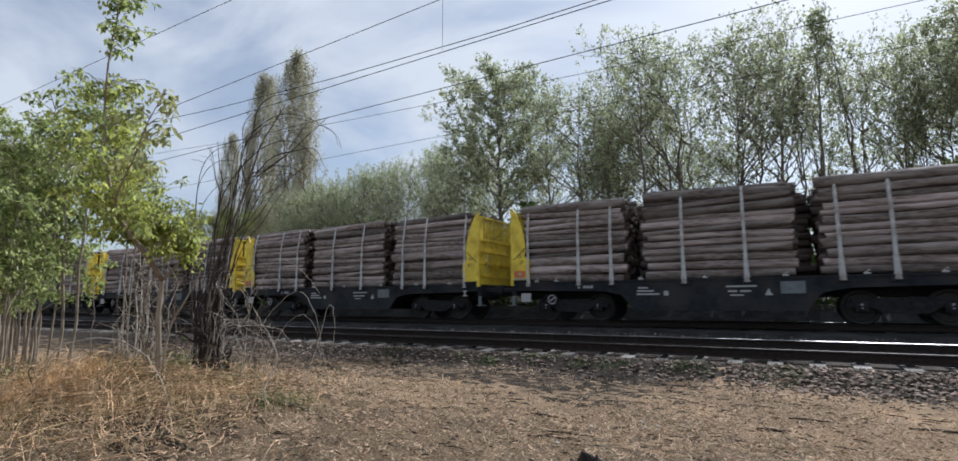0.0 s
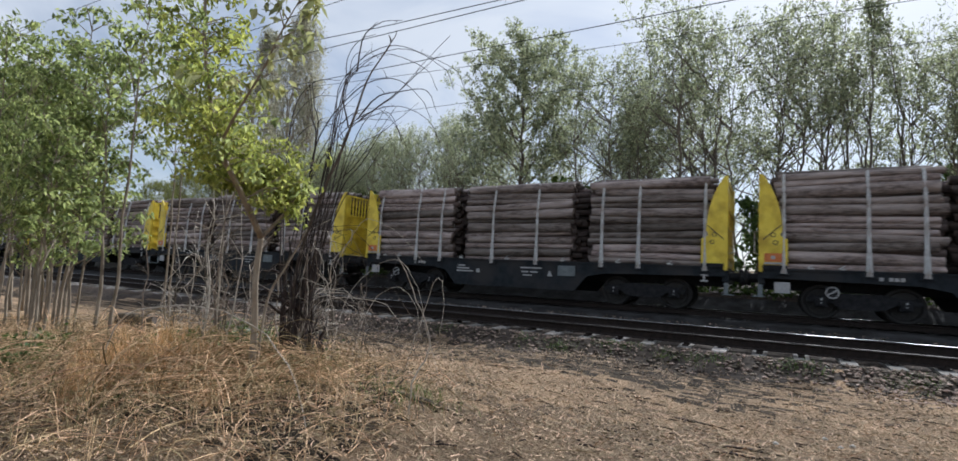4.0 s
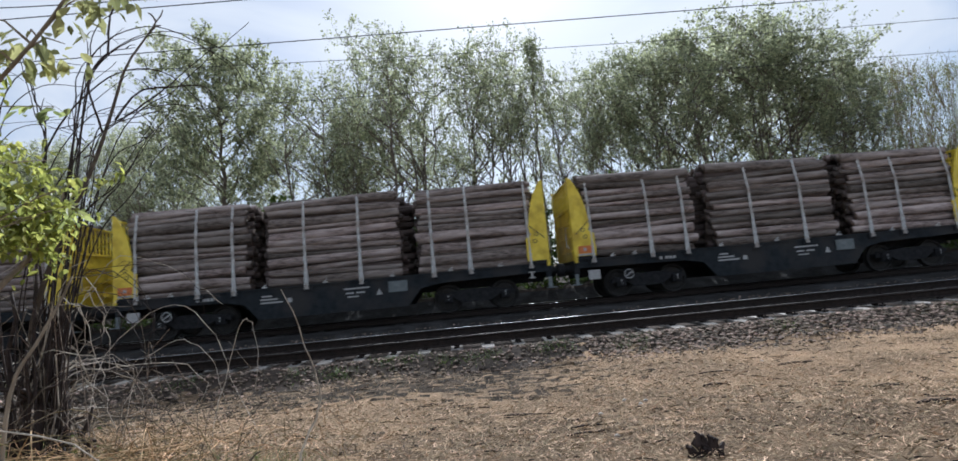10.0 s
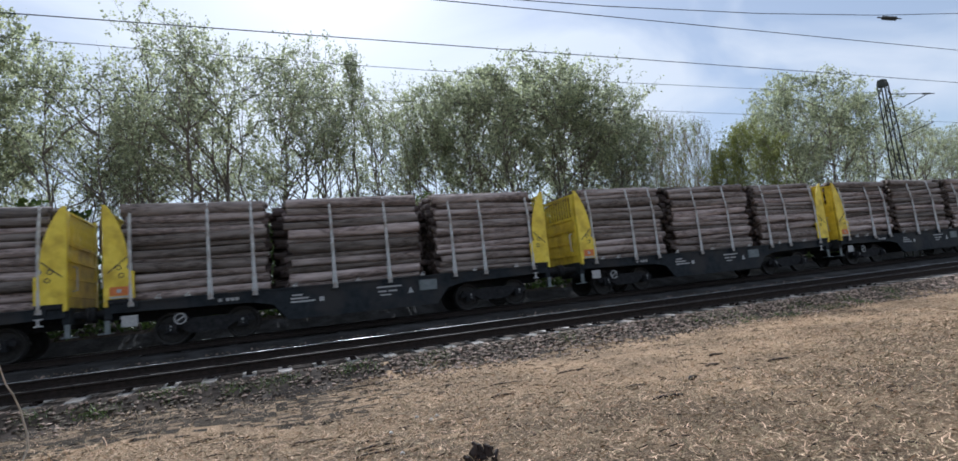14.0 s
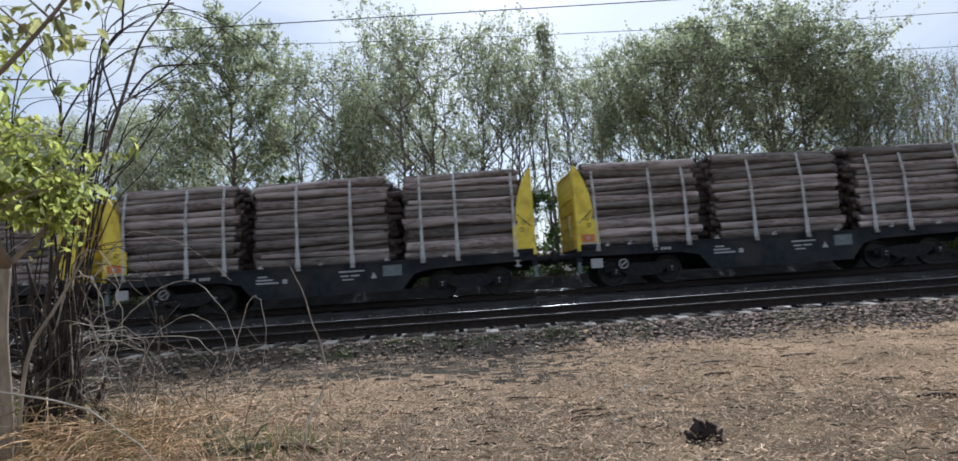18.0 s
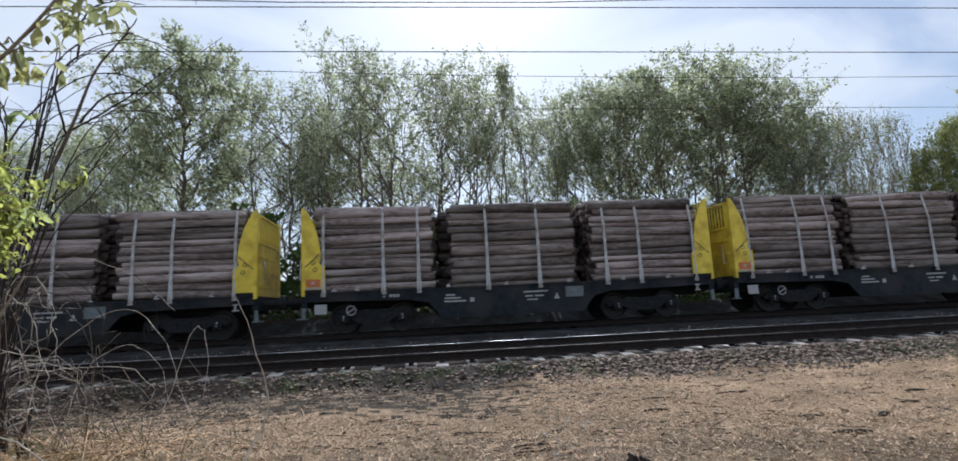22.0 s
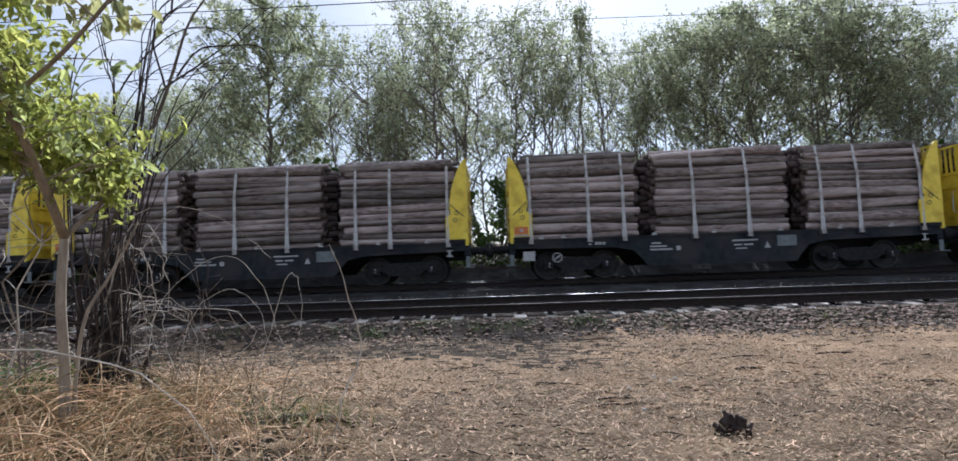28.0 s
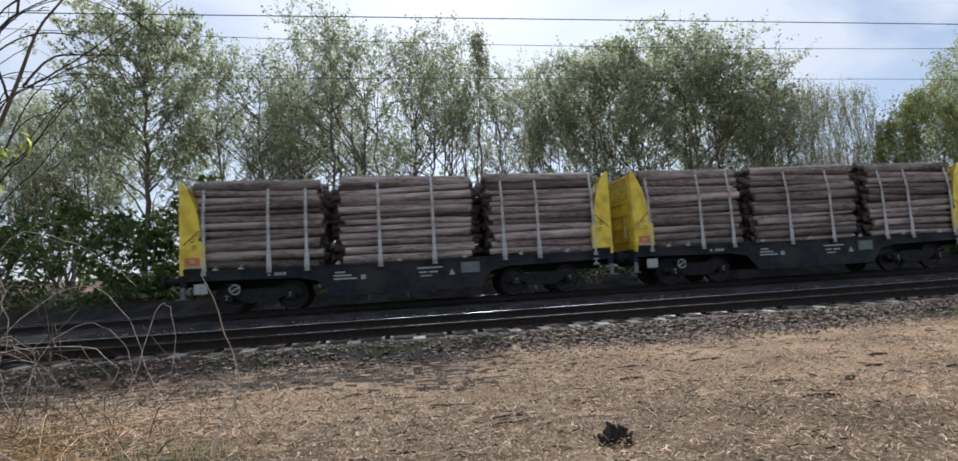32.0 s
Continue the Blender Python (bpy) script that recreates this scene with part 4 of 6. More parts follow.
def grow_tree(name, label, seed, height, stems, low, radius, leaf, primaries=11, secondaries=7, twigs=6, leaves=7, leaf_size=0.17, fan=0.25, rise=40.0, shape="round", bare=0.0, inner=0.45, trunk_r=0.13, bark=None, upward=0.35, fork=0.05, category="tree", group="trees behind the line", twig_len=0.75, sec_len=0.42, skirt=0.4, core=0.35):
    """A tree of stems, limbs, boughs and twigs inside a lumpy crown; leaves in sprays at the twigs."""
    rng = np.random.default_rng(seed)
    ph = rng.uniform(0, 6.28, 6)

    def reach(z, a):
        t = (z - low) / (height - low)
        if shape == "spire":
            r = min(1.0, 0.45 + 2.0 * t) * max(0.05, 1 - max(0, t - 0.35) / 0.66) ** 0.8
        elif shape == "column":
            r = min(1.0, 0.6 + 1.4 * t) * math.sqrt(max(0.02, 1 - max(0, (t - 0.3) / 0.72) ** 2))
        else:
            r = (0.72 + 0.28 * min(1, t / 0.4)) * math.sqrt(max(0.02, 1 - max(0, (t - 0.4) / 0.61) ** 2.8))
        return radius * r * (1 + 0.16 * math.sin(2 * a + ph[0] + 2.2 * t) + 0.12 * math.sin(3 * a + ph[1] - 5 * t) + 0.10 * math.sin(9 * t + ph[2]))

    wood = Mesh()
    spray, sdir = [], []
    for s in range(stems):
        az = 2 * math.pi * s / stems + rng.uniform(-0.4, 0.4)
        base = np.array([math.cos(az), math.sin(az), 0]) * 0.015 * height * (stems > 1) + (0, 0, -0.02 * height)
        top_h = height * (rng.uniform(0.82, 1.0) if s else 0.985)
        out = reach(min(top_h, height * 0.86), az) * (0.62 if stems > 1 else 0.05) * rng.uniform(0.55, 1.0) * min(1.0, fan * 3.2)
        if s == 0 and stems > 2:
            out *= 0.25
        top = np.array([math.cos(az) * out, math.sin(az) * out, top_h])
        k0 = fan if stems > 1 else 0.02
        stem = bent(base, top, unit(np.array([math.cos(az) * k0 * 1.6, math.sin(az) * k0 * 1.6, 1.0])), 12, rng, 0.006)
        r0 = trunk_r * (1.0 if stems == 1 else rng.uniform(0.55, 0.85))
        wood.tube(stem, [max(0.012, r0 * (1 - i / 12) ** 0.8) for i in range(13)], 7, caps=False)
        limbs = [stem[7:]]
        for b in range(primaries):
            zt = low + (height - low) * min(0.97, (b + rng.uniform(0.1, 0.9)) / primaries) ** 0.92
            a = az + (rng.normal() * 1.0 if stems > 1 else 2.4 * b + rng.uniform(-0.5, 0.5))
            rr = reach(zt, a) * rng.uniform(0.72, 1.06)
            end = np.array([rr * math.cos(a), rr * math.sin(a), zt])
            zs = zt - max(0.6, rr * math.tan(math.radians(rise * rng.uniform(0.75, 1.2))))
            zs = min(max(zs, height * (fork + 0.10 * rng.random())), height * 0.9)
            f = np.interp(zs, [p[2] for p in stem], range(13))
            i = min(11, int(f))
            st = stem[i] + (stem[i + 1] - stem[i]) * (f - i)
            flat = unit(np.array([end[0] - st[0], end[1] - st[1], 0]))
            limb = bent(st, end, unit(flat * 0.8 + (0, 0, 0.75 if rise < 60 else 2.2)), 7, rng, 0.02)
            rb = max(0.014, min(r0 * 0.55, 0.0085 * np.linalg.norm(end - st) + 0.008))
            wood.tube(limb, [max(0.007, rb * (1 - i / 7.6)) for i in range(8)], 5, caps=False)
            limbs.append(limb)
        for limb in limbs:
            ln = np.linalg.norm(limb[-1] - limb[0])
            for c in range(secondaries + 1):
                u = 1.0 if c == secondaries else 0.25 + 0.75 * (c + rng.random()) / secondaries
                f = u * (len(limb) - 1)
                i = min(len(limb) - 2, int(f))
                st = limb[i] + (limb[i + 1] - limb[i]) * (f - i)
                d = unit(unit(limb[i + 1] - limb[i]) * (0.75 if c < secondaries else 1.6) + rng.normal(size=3) * 0.55 + (0, 0, upward))
                l2 = max(0.5, min(2.0, ln * sec_len)) * rng.uniform(0.6, 1.15) * (1.25 - 0.5 * u)
                end = st + d * l2
                bough = bent(st, end, unit(d + rng.normal(size=3) * 0.3), 4, rng, 0.03)
                if st[2] < height * skirt and rng.random() < 0.7:
                    continue
                wood.tube(bough[::2], [0.013, 0.009, 0.005], 3, caps=False)
                for e in range(twigs + 1):
                    w = 1.0 if e == twigs else 0.25 + 0.75 * rng.random()
                    f = w * 4
                    j = min(3, int(f))
                    q = bough[j] + (bough[j + 1] - bough[j]) * (f - j)
                    d2 = unit(d * 0.7 + rng.normal(size=3) * 0.6 + (0, 0, upward * 1.1))
                    tip = q + d2 * twig_len * rng.uniform(0.5, 1.2)
                    if tip[2] > height * 1.04:
                        continue
                    if e % 3 == 0:
                        wood.tube([q, tip], [0.006, 0.003], 3, caps=False)
                    ra = math.hypot(tip[0], tip[1]) / (reach(min(tip[2], height), math.atan2(tip[1], tip[0])) + 1e-6)
                    t = (tip[2] - low) / (height - low)
                    full = max(ra, 0.2 + 0.9 * t)
                    if rng.random() < bare or rng.random() > np.interp(full, [core, inner + 0.3], [0.12, 1.0]):
                        continue
                    for g in range(leaves):
                        spray.append(q + (tip - q) * rng.uniform(0.25, 1.12))
                        sdir.append(d2)
    tree = thing(name, label, category, group=group)
    part("trunk", wood.data("trunk", bark or BARK_TREE, True), None, tree)
    spray, sdir = np.array(spray), np.array(sdir)
    n = len(spray)
    d = unit_rows(sdir * 0.55 + rng.normal(size=(n, 3)) * 0.7 + (0, 0, -0.1))
    e = unit_rows(np.cross(d, rng.normal(size=(n, 3)) + (0, 0, 0.8)))
    nrm = np.cross(d, e)
    p = spray + rng.normal(size=(n, 3)) * 0.075 * twig_len / 0.75
    k = leaf_size * rng.uniform(0.6, 1.35, n)[:, None]
    v = np.stack([p, p + d * k * 0.45 + e * k * 0.36 + nrm * k * 0.1, p + d * k, p + d * k * 0.45 - e * k * 0.36 + nrm * k * 0.1], 1).reshape(-1, 3)
    part("crown", quick("crown", v, np.arange(4 * n).reshape(n, 4), leaf), None, tree)
    return tree


def unit_rows(v):
    return v / (np.linalg.norm(v, axis=1)[:, None] + 1e-9)


def place(proto, x, y, h, turn, wide=1.0, ref=14.0, label=""):
    z = float(ground_height(x, y)) - 0.03
    k = (h - z) / ref if h > 6 else h / ref
    ob = copy_thing(proto, pose(x, y, z, 0, 0, turn))
    ob.scale = (k * wide, k * wide, k)
    if label:
        tagged(ob, label)
    return ob


def drop_protos(*protos):
    for p in protos:
        for o in (*p.children_recursive, p):
            bpy.data.objects.remove(o)


def build_trees():
    dense = grow_tree("broadleaf_tree", "tall dense green broadleaf tree behind the railway", 41, 14.0, 5, 3.6, 5.0, LEAF_GREEN, 16, 7, 5, 7, 0.15, fan=0.36, rise=32, inner=0.42, twig_len=0.62, skirt=0.46)
    airy = grow_tree("broadleaf_tree", "tall airy broadleaf tree in young leaf behind the railway", 42, 14.0, 5, 2.8, 5.0, LEAF_GREEN, 15, 7, 5, 6, 0.142, fan=0.36, rise=38, inner=0.42, bare=0.12, twig_len=0.66, skirt=0.46)
    single = grow_tree("broadleaf_tree", "round-topped green broadleaf tree with one trunk", 43, 14.5, 1, 3.0, 4.4, LEAF_GREEN, 64, 8, 6, 11, 0.155, twig_len=0.62, rise=36, inner=0.2, trunk_r=0.19)
    thin = grow_tree("bare_tree", "pale tree almost bare with thin upright branches", 44, 11.0, 8, 2.4, 2.9, LEAF_YELLOW, 8, 6, 4, 5, 0.085, fan=0.3, rise=62, bare=0.45, trunk_r=0.07, bark=BARK_PALE, upward=1.1, skirt=0.2)
    young = grow_tree("young_tree", "yellow-green young broadleaf tree behind the railway", 45, 12.0, 5, 1.6, 4.3, LEAF_YELLOW, 13, 7, 5, 9, 0.15, twig_len=0.62, fan=0.34, rise=40, inner=0.4)
    column = grow_tree("poplar", "tall narrow columnar poplar in sparse brown-green leaf", 46, 30.0, 4, 2.0, 3.6, LEAF_POPLAR, 34, 8, 4, 6, 0.22, fan=0.14, rise=70, shape="column", bark=BARK_PALE, upward=1.2, trunk_r=0.3, twig_len=1.4, inner=0.1, sec_len=0.55, skirt=0.02, core=0.02)
    narrow = grow_tree("poplar", "narrow dark upright tree among the broadleaf trees", 47, 13.5, 3, 1.8, 2.1, LEAF_GREEN, 12, 6, 4, 4, 0.14, fan=0.16, rise=64, shape="spire", upward=0.9, trunk_r=0.12, inner=0.1, twig_len=0.55)
    shrub = grow_tree("shrub", "dense green shrub behind the railway", 48, 4.6, 4, 0.4, 2.2, LEAF_DEEP, 4, 4, 3, 7, 0.22, fan=0.6, rise=35, trunk_r=0.05, category="shrub", group="shrubs behind the line", twig_len=0.45, skirt=0.0)

    for x, y, h, turn, wide in ((12.2, 28.5, 14.8, 0, 1.1), (17.3, 29.2, 13.8, 70, 1.0), (7.2, 28.8, 13.2, 140, 0.85), (19.6, 28.2, 11.6, 200, 0.62), (37.5, 28.5, 15.4, 30, 1.0), (42.8, 29.5, 14.2, 110, 0.95), (33.2, 27.9, 13.0, 260, 0.75), (9.7, 29.6, 14.2, 220, 0.9), (14.8, 29.8, 15.0, 300, 1.0)):
        place(dense, x, y, h, turn, wide)
    for x, y, h, turn, wide in ((-9.6, 28.5, 13.4, 0, 1.0), (-6.4, 28.0, 14.7, 60, 0.95), (-3.2, 28.4, 14.6, 130, 0.95), (-0.6, 28.8, 14.2, 210, 0.9), (4.3, 29.5, 13.2, 200, 0.8), (-12.4, 31.0, 11.5, 280, 0.9), (50.5, 30, 13.2, 20, 1.0), (57, 31, 12.5, 200, 1.0), (65, 31, 13, 100, 1.1), (-33, 31, 10.8, 170, 0.9), (-40, 34, 11.6, 250, 1.0), (-19.2, 30.0, 11.4, 40, 0.9), (-23.5, 31.0, 11.4, 150, 0.9), (-25.8, 34.0, 12.7, 10, 0.95), (-30.2, 34.0, 12.4, 100, 0.95), (-34.8, 35.5, 12.8, 190, 0.95), (-28.5, 32.0, 11.6, 60, 0.9), (-37.5, 35.0, 12.4, 280, 0.95), (-21.6, 33.5, 13.2, 330, 0.9), (-7.8, 32.5, 13.0, 300, 0.9)):
        place(airy, x, y, h, turn, wide)
    for x, y, h, turn, wide in ((-15.2, 28.3, 15.8, 0, 0.86), (76, 33, 14, 50, 1.1)):
        place(single, x, y, h, turn, wide, 14.5)
    for x, y, h, turn, wide in ((22.8, 30.5, 12.6, 0, 1.0), (25.6, 31.0, 12.6, 120, 1.0), (28.4, 32.0, 12.8, 220, 1.0), (20.6, 31.5, 12.2, 300, 0.9), (-44, 38, 12.0, 30, 1.1), (-52, 40, 12.5, 210, 1.1)):
        place(thin, x, y, h, turn, wide, 11.0)
    for x, y, h, turn, wide in ((29.3, 27.0, 10.9, 0, 0.78), (27.0, 27.4, 9.2, 140, 0.6), (-60, 42, 13, 20, 1.1), (-72, 45, 14, 80, 1.1), (-88, 50, 14, 140, 1.2), (-39.0, 36.0, 12.0, 310, 1.0)):
        place(young, x, y, h, turn, wide, 12.0)
    for x, y, h, turn, wide in ((-53.6, 45.0, 33.0, 0, 0.8), (-61.3, 46.0, 32.2, 120, 0.72), (-68.0, 46.0, 25.0, 230, 0.55)):
        place(column, x, y, h, turn, wide, 30.0)
    place(narrow, 1.9, 28.0, 14.9, 0, 0.85, 13.5)
    rng = random.Random(8)
    x = -70.0
    while x < 80:
        place(shrub, x, 24.6 + rng.uniform(-0.6, 1.4), rng.uniform(3.0, 4.6), rng.uniform(0, 360), rng.uniform(1.0, 1.4), 4.6)
        x += rng.uniform(2.4, 3.4)
    hr = np.random.default_rng(88)
    n = 42000
    hx, hy = hr.uniform(-80, 90, n), hr.uniform(22.6, 25.4, n)
    hz = 0.9 + hr.beta(1.1, 1.7, n) * (1.5 + 0.5 * np.sin(hx * 1.3) + 0.4 * np.sin(hx * 0.47 + 1))
    v, f = leaf_cards(np.stack([hx, hy, hz], 1), 0.2, hr, 0.05)
    tagged(new("undergrowth", quick("undergrowth", v, f, LEAF_DEEP)), "low dense green undergrowth on the bank behind the railway", "undergrowth", kind="stuff")
    x = -60.0
    while x < 70:
        place(shrub, x, 33.5 + rng.uniform(-1.5, 2.5), rng.uniform(5.5, 8.0), rng.uniform(0, 360), rng.uniform(0.9, 1.2), 4.6, "tall green thicket behind the trees")
        x += rng.uniform(6.0, 8.0)
    drop_protos(dense, airy, single, thin, young, column, narrow, shrub)


# ---- plants and litter before the line ----
def wobble(pts, rng, k):
    return [p + Vector((rng.gauss(0, k), rng.gauss(0, k), rng.gauss(0, k))) * (0 if i == 0 else 1) for i, p in enumerate(pts)]


def taper(n, r0, r1):
    return [r0 + (r1 - r0) * i / (n - 1) for i in range(n)]


def smooth_path(ctrl, n=14):
    """A smooth curve through the control points."""
    c = [Vector(p) for p in ctrl]
    c = [c[0] * 2 - c[1]] + c + [c[-1] * 2 - c[-2]]
    out, segs = [], len(c) - 3
    for i in range(n + 1):
        f = min(i / n * segs, segs - 1e-6)
        k, t = int(f), f - int(f)
        p0, p1, p2, p3 = c[k:k + 4]
        out.append(0.5 * (2 * p1 + (p2 - p0) * t + (2 * p0 - 5 * p1 + 4 * p2 - p3) * t * t + (3 * p1 - p0 - 3 * p2 + p3) * t ** 3))
    return out


def build_maple():
    """The young maple with a forked stem beside the briar."""
    rng = random.Random(31)
    nrng = np.random.default_rng(31)
    tree = thing("maple_sapling", "young maple with a pale forked stem and bright yellow-green leaves", "tree", pose(-5.84, 3.25, 0.2))
    origin = Vector((-5.84, 3.25, 0.2))
    leafpts, lowpts = [], []

    def stem(name, ctrl, r0, r1, n=14):
        m = Mesh()
        pts = [p - origin for p in smooth_path(ctrl, n)]
        m.tube(pts, taper(len(pts), r0, r1), 8)
        part(name, m.data(name, BARK_PALE, True), None, tree)
        return pts

    stem("trunk", [(-5.86, 3.25, 0.0), (-5.84, 3.26, 0.7), (-5.84, 3.22, 1.2), (-5.83, 3.23, 1.62)], 0.031, 0.024)
    main = stem("limb", [(-5.83, 3.23, 1.58), (-5.72, 2.90, 1.93), (-5.63, 2.62, 2.21), (-5.70, 2.55, 2.6), (-5.82, 2.52, 3.2), (-5.78, 2.5, 3.9), (-5.70, 2.54, 4.5)], 0.027, 0.004)
    right = stem("limb", [(-5.63, 2.62, 2.21), (-5.22, 2.43, 2.33), (-4.94, 2.40, 2.60), (-4.74, 2.38, 2.86), (-4.60, 2.44, 3.16)], 0.012, 0.003)
    back = stem("limb", [(-5.83, 3.23, 1.58), (-5.66, 3.35, 1.85), (-5.55, 3.40, 2.15)], 0.018, 0.004)
    left = stem("limb", [(-5.72, 2.90, 1.93), (-6.4, 3.1, 2.3), (-6.75, 3.1, 2.9), (-6.85, 3.05, 3.5)], 0.018, 0.004)
    stem("side_stem", [(-5.80, 3.29, 0.35), (-5.80, 3.29, 0.72), (-5.77, 3.32, 1.10), (-5.68, 3.38, 1.32), (-5.60, 3.45, 1.55), (-5.56, 3.48, 1.68)], 0.013, 0.006)
    twigs = Mesh()
    broad = []
    for src, k, lo, reach, many in ((main, 92, 0.10, 0.62, 2), (right, 13, 0.35, 0.42, 1), (back, 12, 0.2, 0.30, 2), (left, 46, 0.10, 0.6, 2)):
        for _ in range(k):
            u = rng.uniform(lo, 1.0)
            f = u * (len(src) - 1)
            i = min(int(f), len(src) - 2)
            b = src[i].lerp(src[i + 1], f - i)
            a = rng.uniform(0, 6.28)
            ln = reach * rng.uniform(0.35, 1.05) * (1.15 - 0.8 * u)
            e = b + Vector((math.cos(a) * ln, math.sin(a) * ln, ln * rng.uniform(0.15, 0.8)))
            mid = b.lerp(e, 0.5) + Vector((0, 0, 0.04))
            twigs.tube([b, mid, e], [0.006, 0.004, 0.002], 4, caps=False)
            out = broad if src is right else lowpts if (u > 0.72 and src is main) or rng.random() < 0.22 else leafpts
            for w in (0.45, 0.75, 1.0):
                node = b.lerp(e, w)
                for _ in range(rng.randint(1, many + 1)):
                    out.append(tuple(node + Vector((rng.gauss(0, 0.03), rng.gauss(0, 0.03), rng.gauss(0, 0.02)))))
    part("twig_spray", twigs.data("twig_spray", BARK_PALE), None, tree, kind="stuff")
    low = Mesh()
    for k in range(30):
        a = 2.4 * k
        ln = rng.uniform(0.25, 0.8)
        b = Vector((rng.gauss(-0.04, 0.06), rng.gauss(-0.12, 0.1), rng.uniform(1.62, 2.05)))
        e = b + Vector((math.cos(a) * ln * (0.45 if math.cos(a) > 0 else 0.95) - 0.12, math.sin(a) * ln * 0.7, rng.uniform(0.08, 0.40) - 0.06 * ln))
        mid = b.lerp(e, 0.5) + Vector((0, 0, 0.07))
        low.tube([b, mid, e], [0.007, 0.005, 0.002], 4, caps=False)
        for w in np.linspace(0.35, 1.05, int(3 + 6 * ln)):
            node = b.lerp(e, float(w)) + Vector((0, 0, 0.05 * math.sin(3 * w)))
            for _ in range(2):
                leafpts.append(tuple(node + Vector((rng.gauss(0, 0.035), rng.gauss(0, 0.035), rng.gauss(0, 0.02)))))
    part("low_spray", low.data("low_spray", BARK_PALE), None, tree, kind="stuff")
    v, f = compound(np.repeat(np.array(leafpts), 2, 0) + nrng.normal(size=(2 * len(leafpts), 3)) * 0.03, 0.055, nrng)
    part("crown", quick("crown", v, f, LEAF_MAPLE), None, tree)
    v, f = compound(np.array(lowpts), 0.068, nrng)
    part("shoot_leaves", quick("shoot_leaves", v, f, LEAF_FRESH), None, tree, "fresh green leaves of the upper shoots")
    v, f = compound(np.array(broad), 0.082, nrng)
    part("limb_leaves", quick("limb_leaves", v, f, LEAF_PALE), None, tree, "large pale green leaves of the outer limb")


def elder_sapling(label, seed, height, stems, low, spread, branches):
    """A young tree of several thin stems with rising side shoots and drooping compound leaves in tufts."""
    rng = random.Random(seed)
    nrng = np.random.default_rng(seed)
    tree = thing("sapling", label, "tree", group="saplings beside the path")
    nodes = []
    shoots = Mesh()
    for k in range(stems):
        az = 2 * math.pi * k / stems + rng.uniform(-0.5, 0.5)
        h = height * (1.0 if k == 0 else rng.uniform(0.72, 0.96))
        out = spread * rng.uniform(0.35, 0.75) * (0.3 if k == 0 else 1.0)
        foot = Vector((0.10 * math.cos(az), 0.10 * math.sin(az), -0.05))
        top = Vector((out * math.cos(az), out * math.sin(az), h))
        pts = wobble(smooth_path([foot, foot.lerp(top, 0.3) + Vector((0, 0, 0.12 * h)), foot.lerp(top, 0.65) + Vector((0, 0, 0.05 * h)), top], 14), rng, 0.012)
        m = Mesh()
        m.tube(pts, taper(15, rng.uniform(0.018, 0.032), 0.004), 7)
        part("stem", m.data("stem", BARK_PALE, True), None, tree)
        for b in range(branches):
            z = low + (h - low) * ((b + rng.random()) / branches) ** 0.9
            f = min(13.0, z / h * 14)
            i = int(f)
            st = pts[i].lerp(pts[i + 1], f - i)
            a = 2.4 * b + az + rng.uniform(-0.6, 0.6)
            ln = spread * rng.uniform(0.45, 0.95) * (1.05 - 0.75 * ((z - low) / (h - low)) ** 1.5)
            end = st + Vector((math.cos(a) * ln, math.sin(a) * ln, ln * rng.uniform(0.35, 1.0)))
            mid = st.lerp(end, 0.5) + Vector((0, 0, 0.06 * ln))
            shoots.tube([st, mid, end], [0.009, 0.006, 0.003], 4, caps=False)
            for w in (0.5, 0.75, 1.0):
                q = mid.lerp(end, 2 * w - 1)
                tw = q + Vector((rng.gauss(0, 0.16), rng.gauss(0, 0.16), rng.uniform(0.02, 0.2)))
                shoots.tube([q, tw], [0.004, 0.002], 3, caps=False)
                for p in (q.lerp(tw, 0.4), tw):
                    nodes += [tuple(p + Vector((rng.gauss(0, 0.025), rng.gauss(0, 0.025), rng.gauss(0, 0.015)))) for _ in range(rng.choice((0, 1, 2, 3)))]
    part("side_shoot", shoots.data("side_shoot", BARK_PALE), None, tree, kind="stuff")
    v, f = compound(np.repeat(np.array(nodes), 2, 0) + nrng.normal(size=(2 * len(nodes), 3)) * 0.03, 0.082, nrng)
    part("crown", quick("crown", v, f, LEAF_FRESH), None, tree)
    return tree


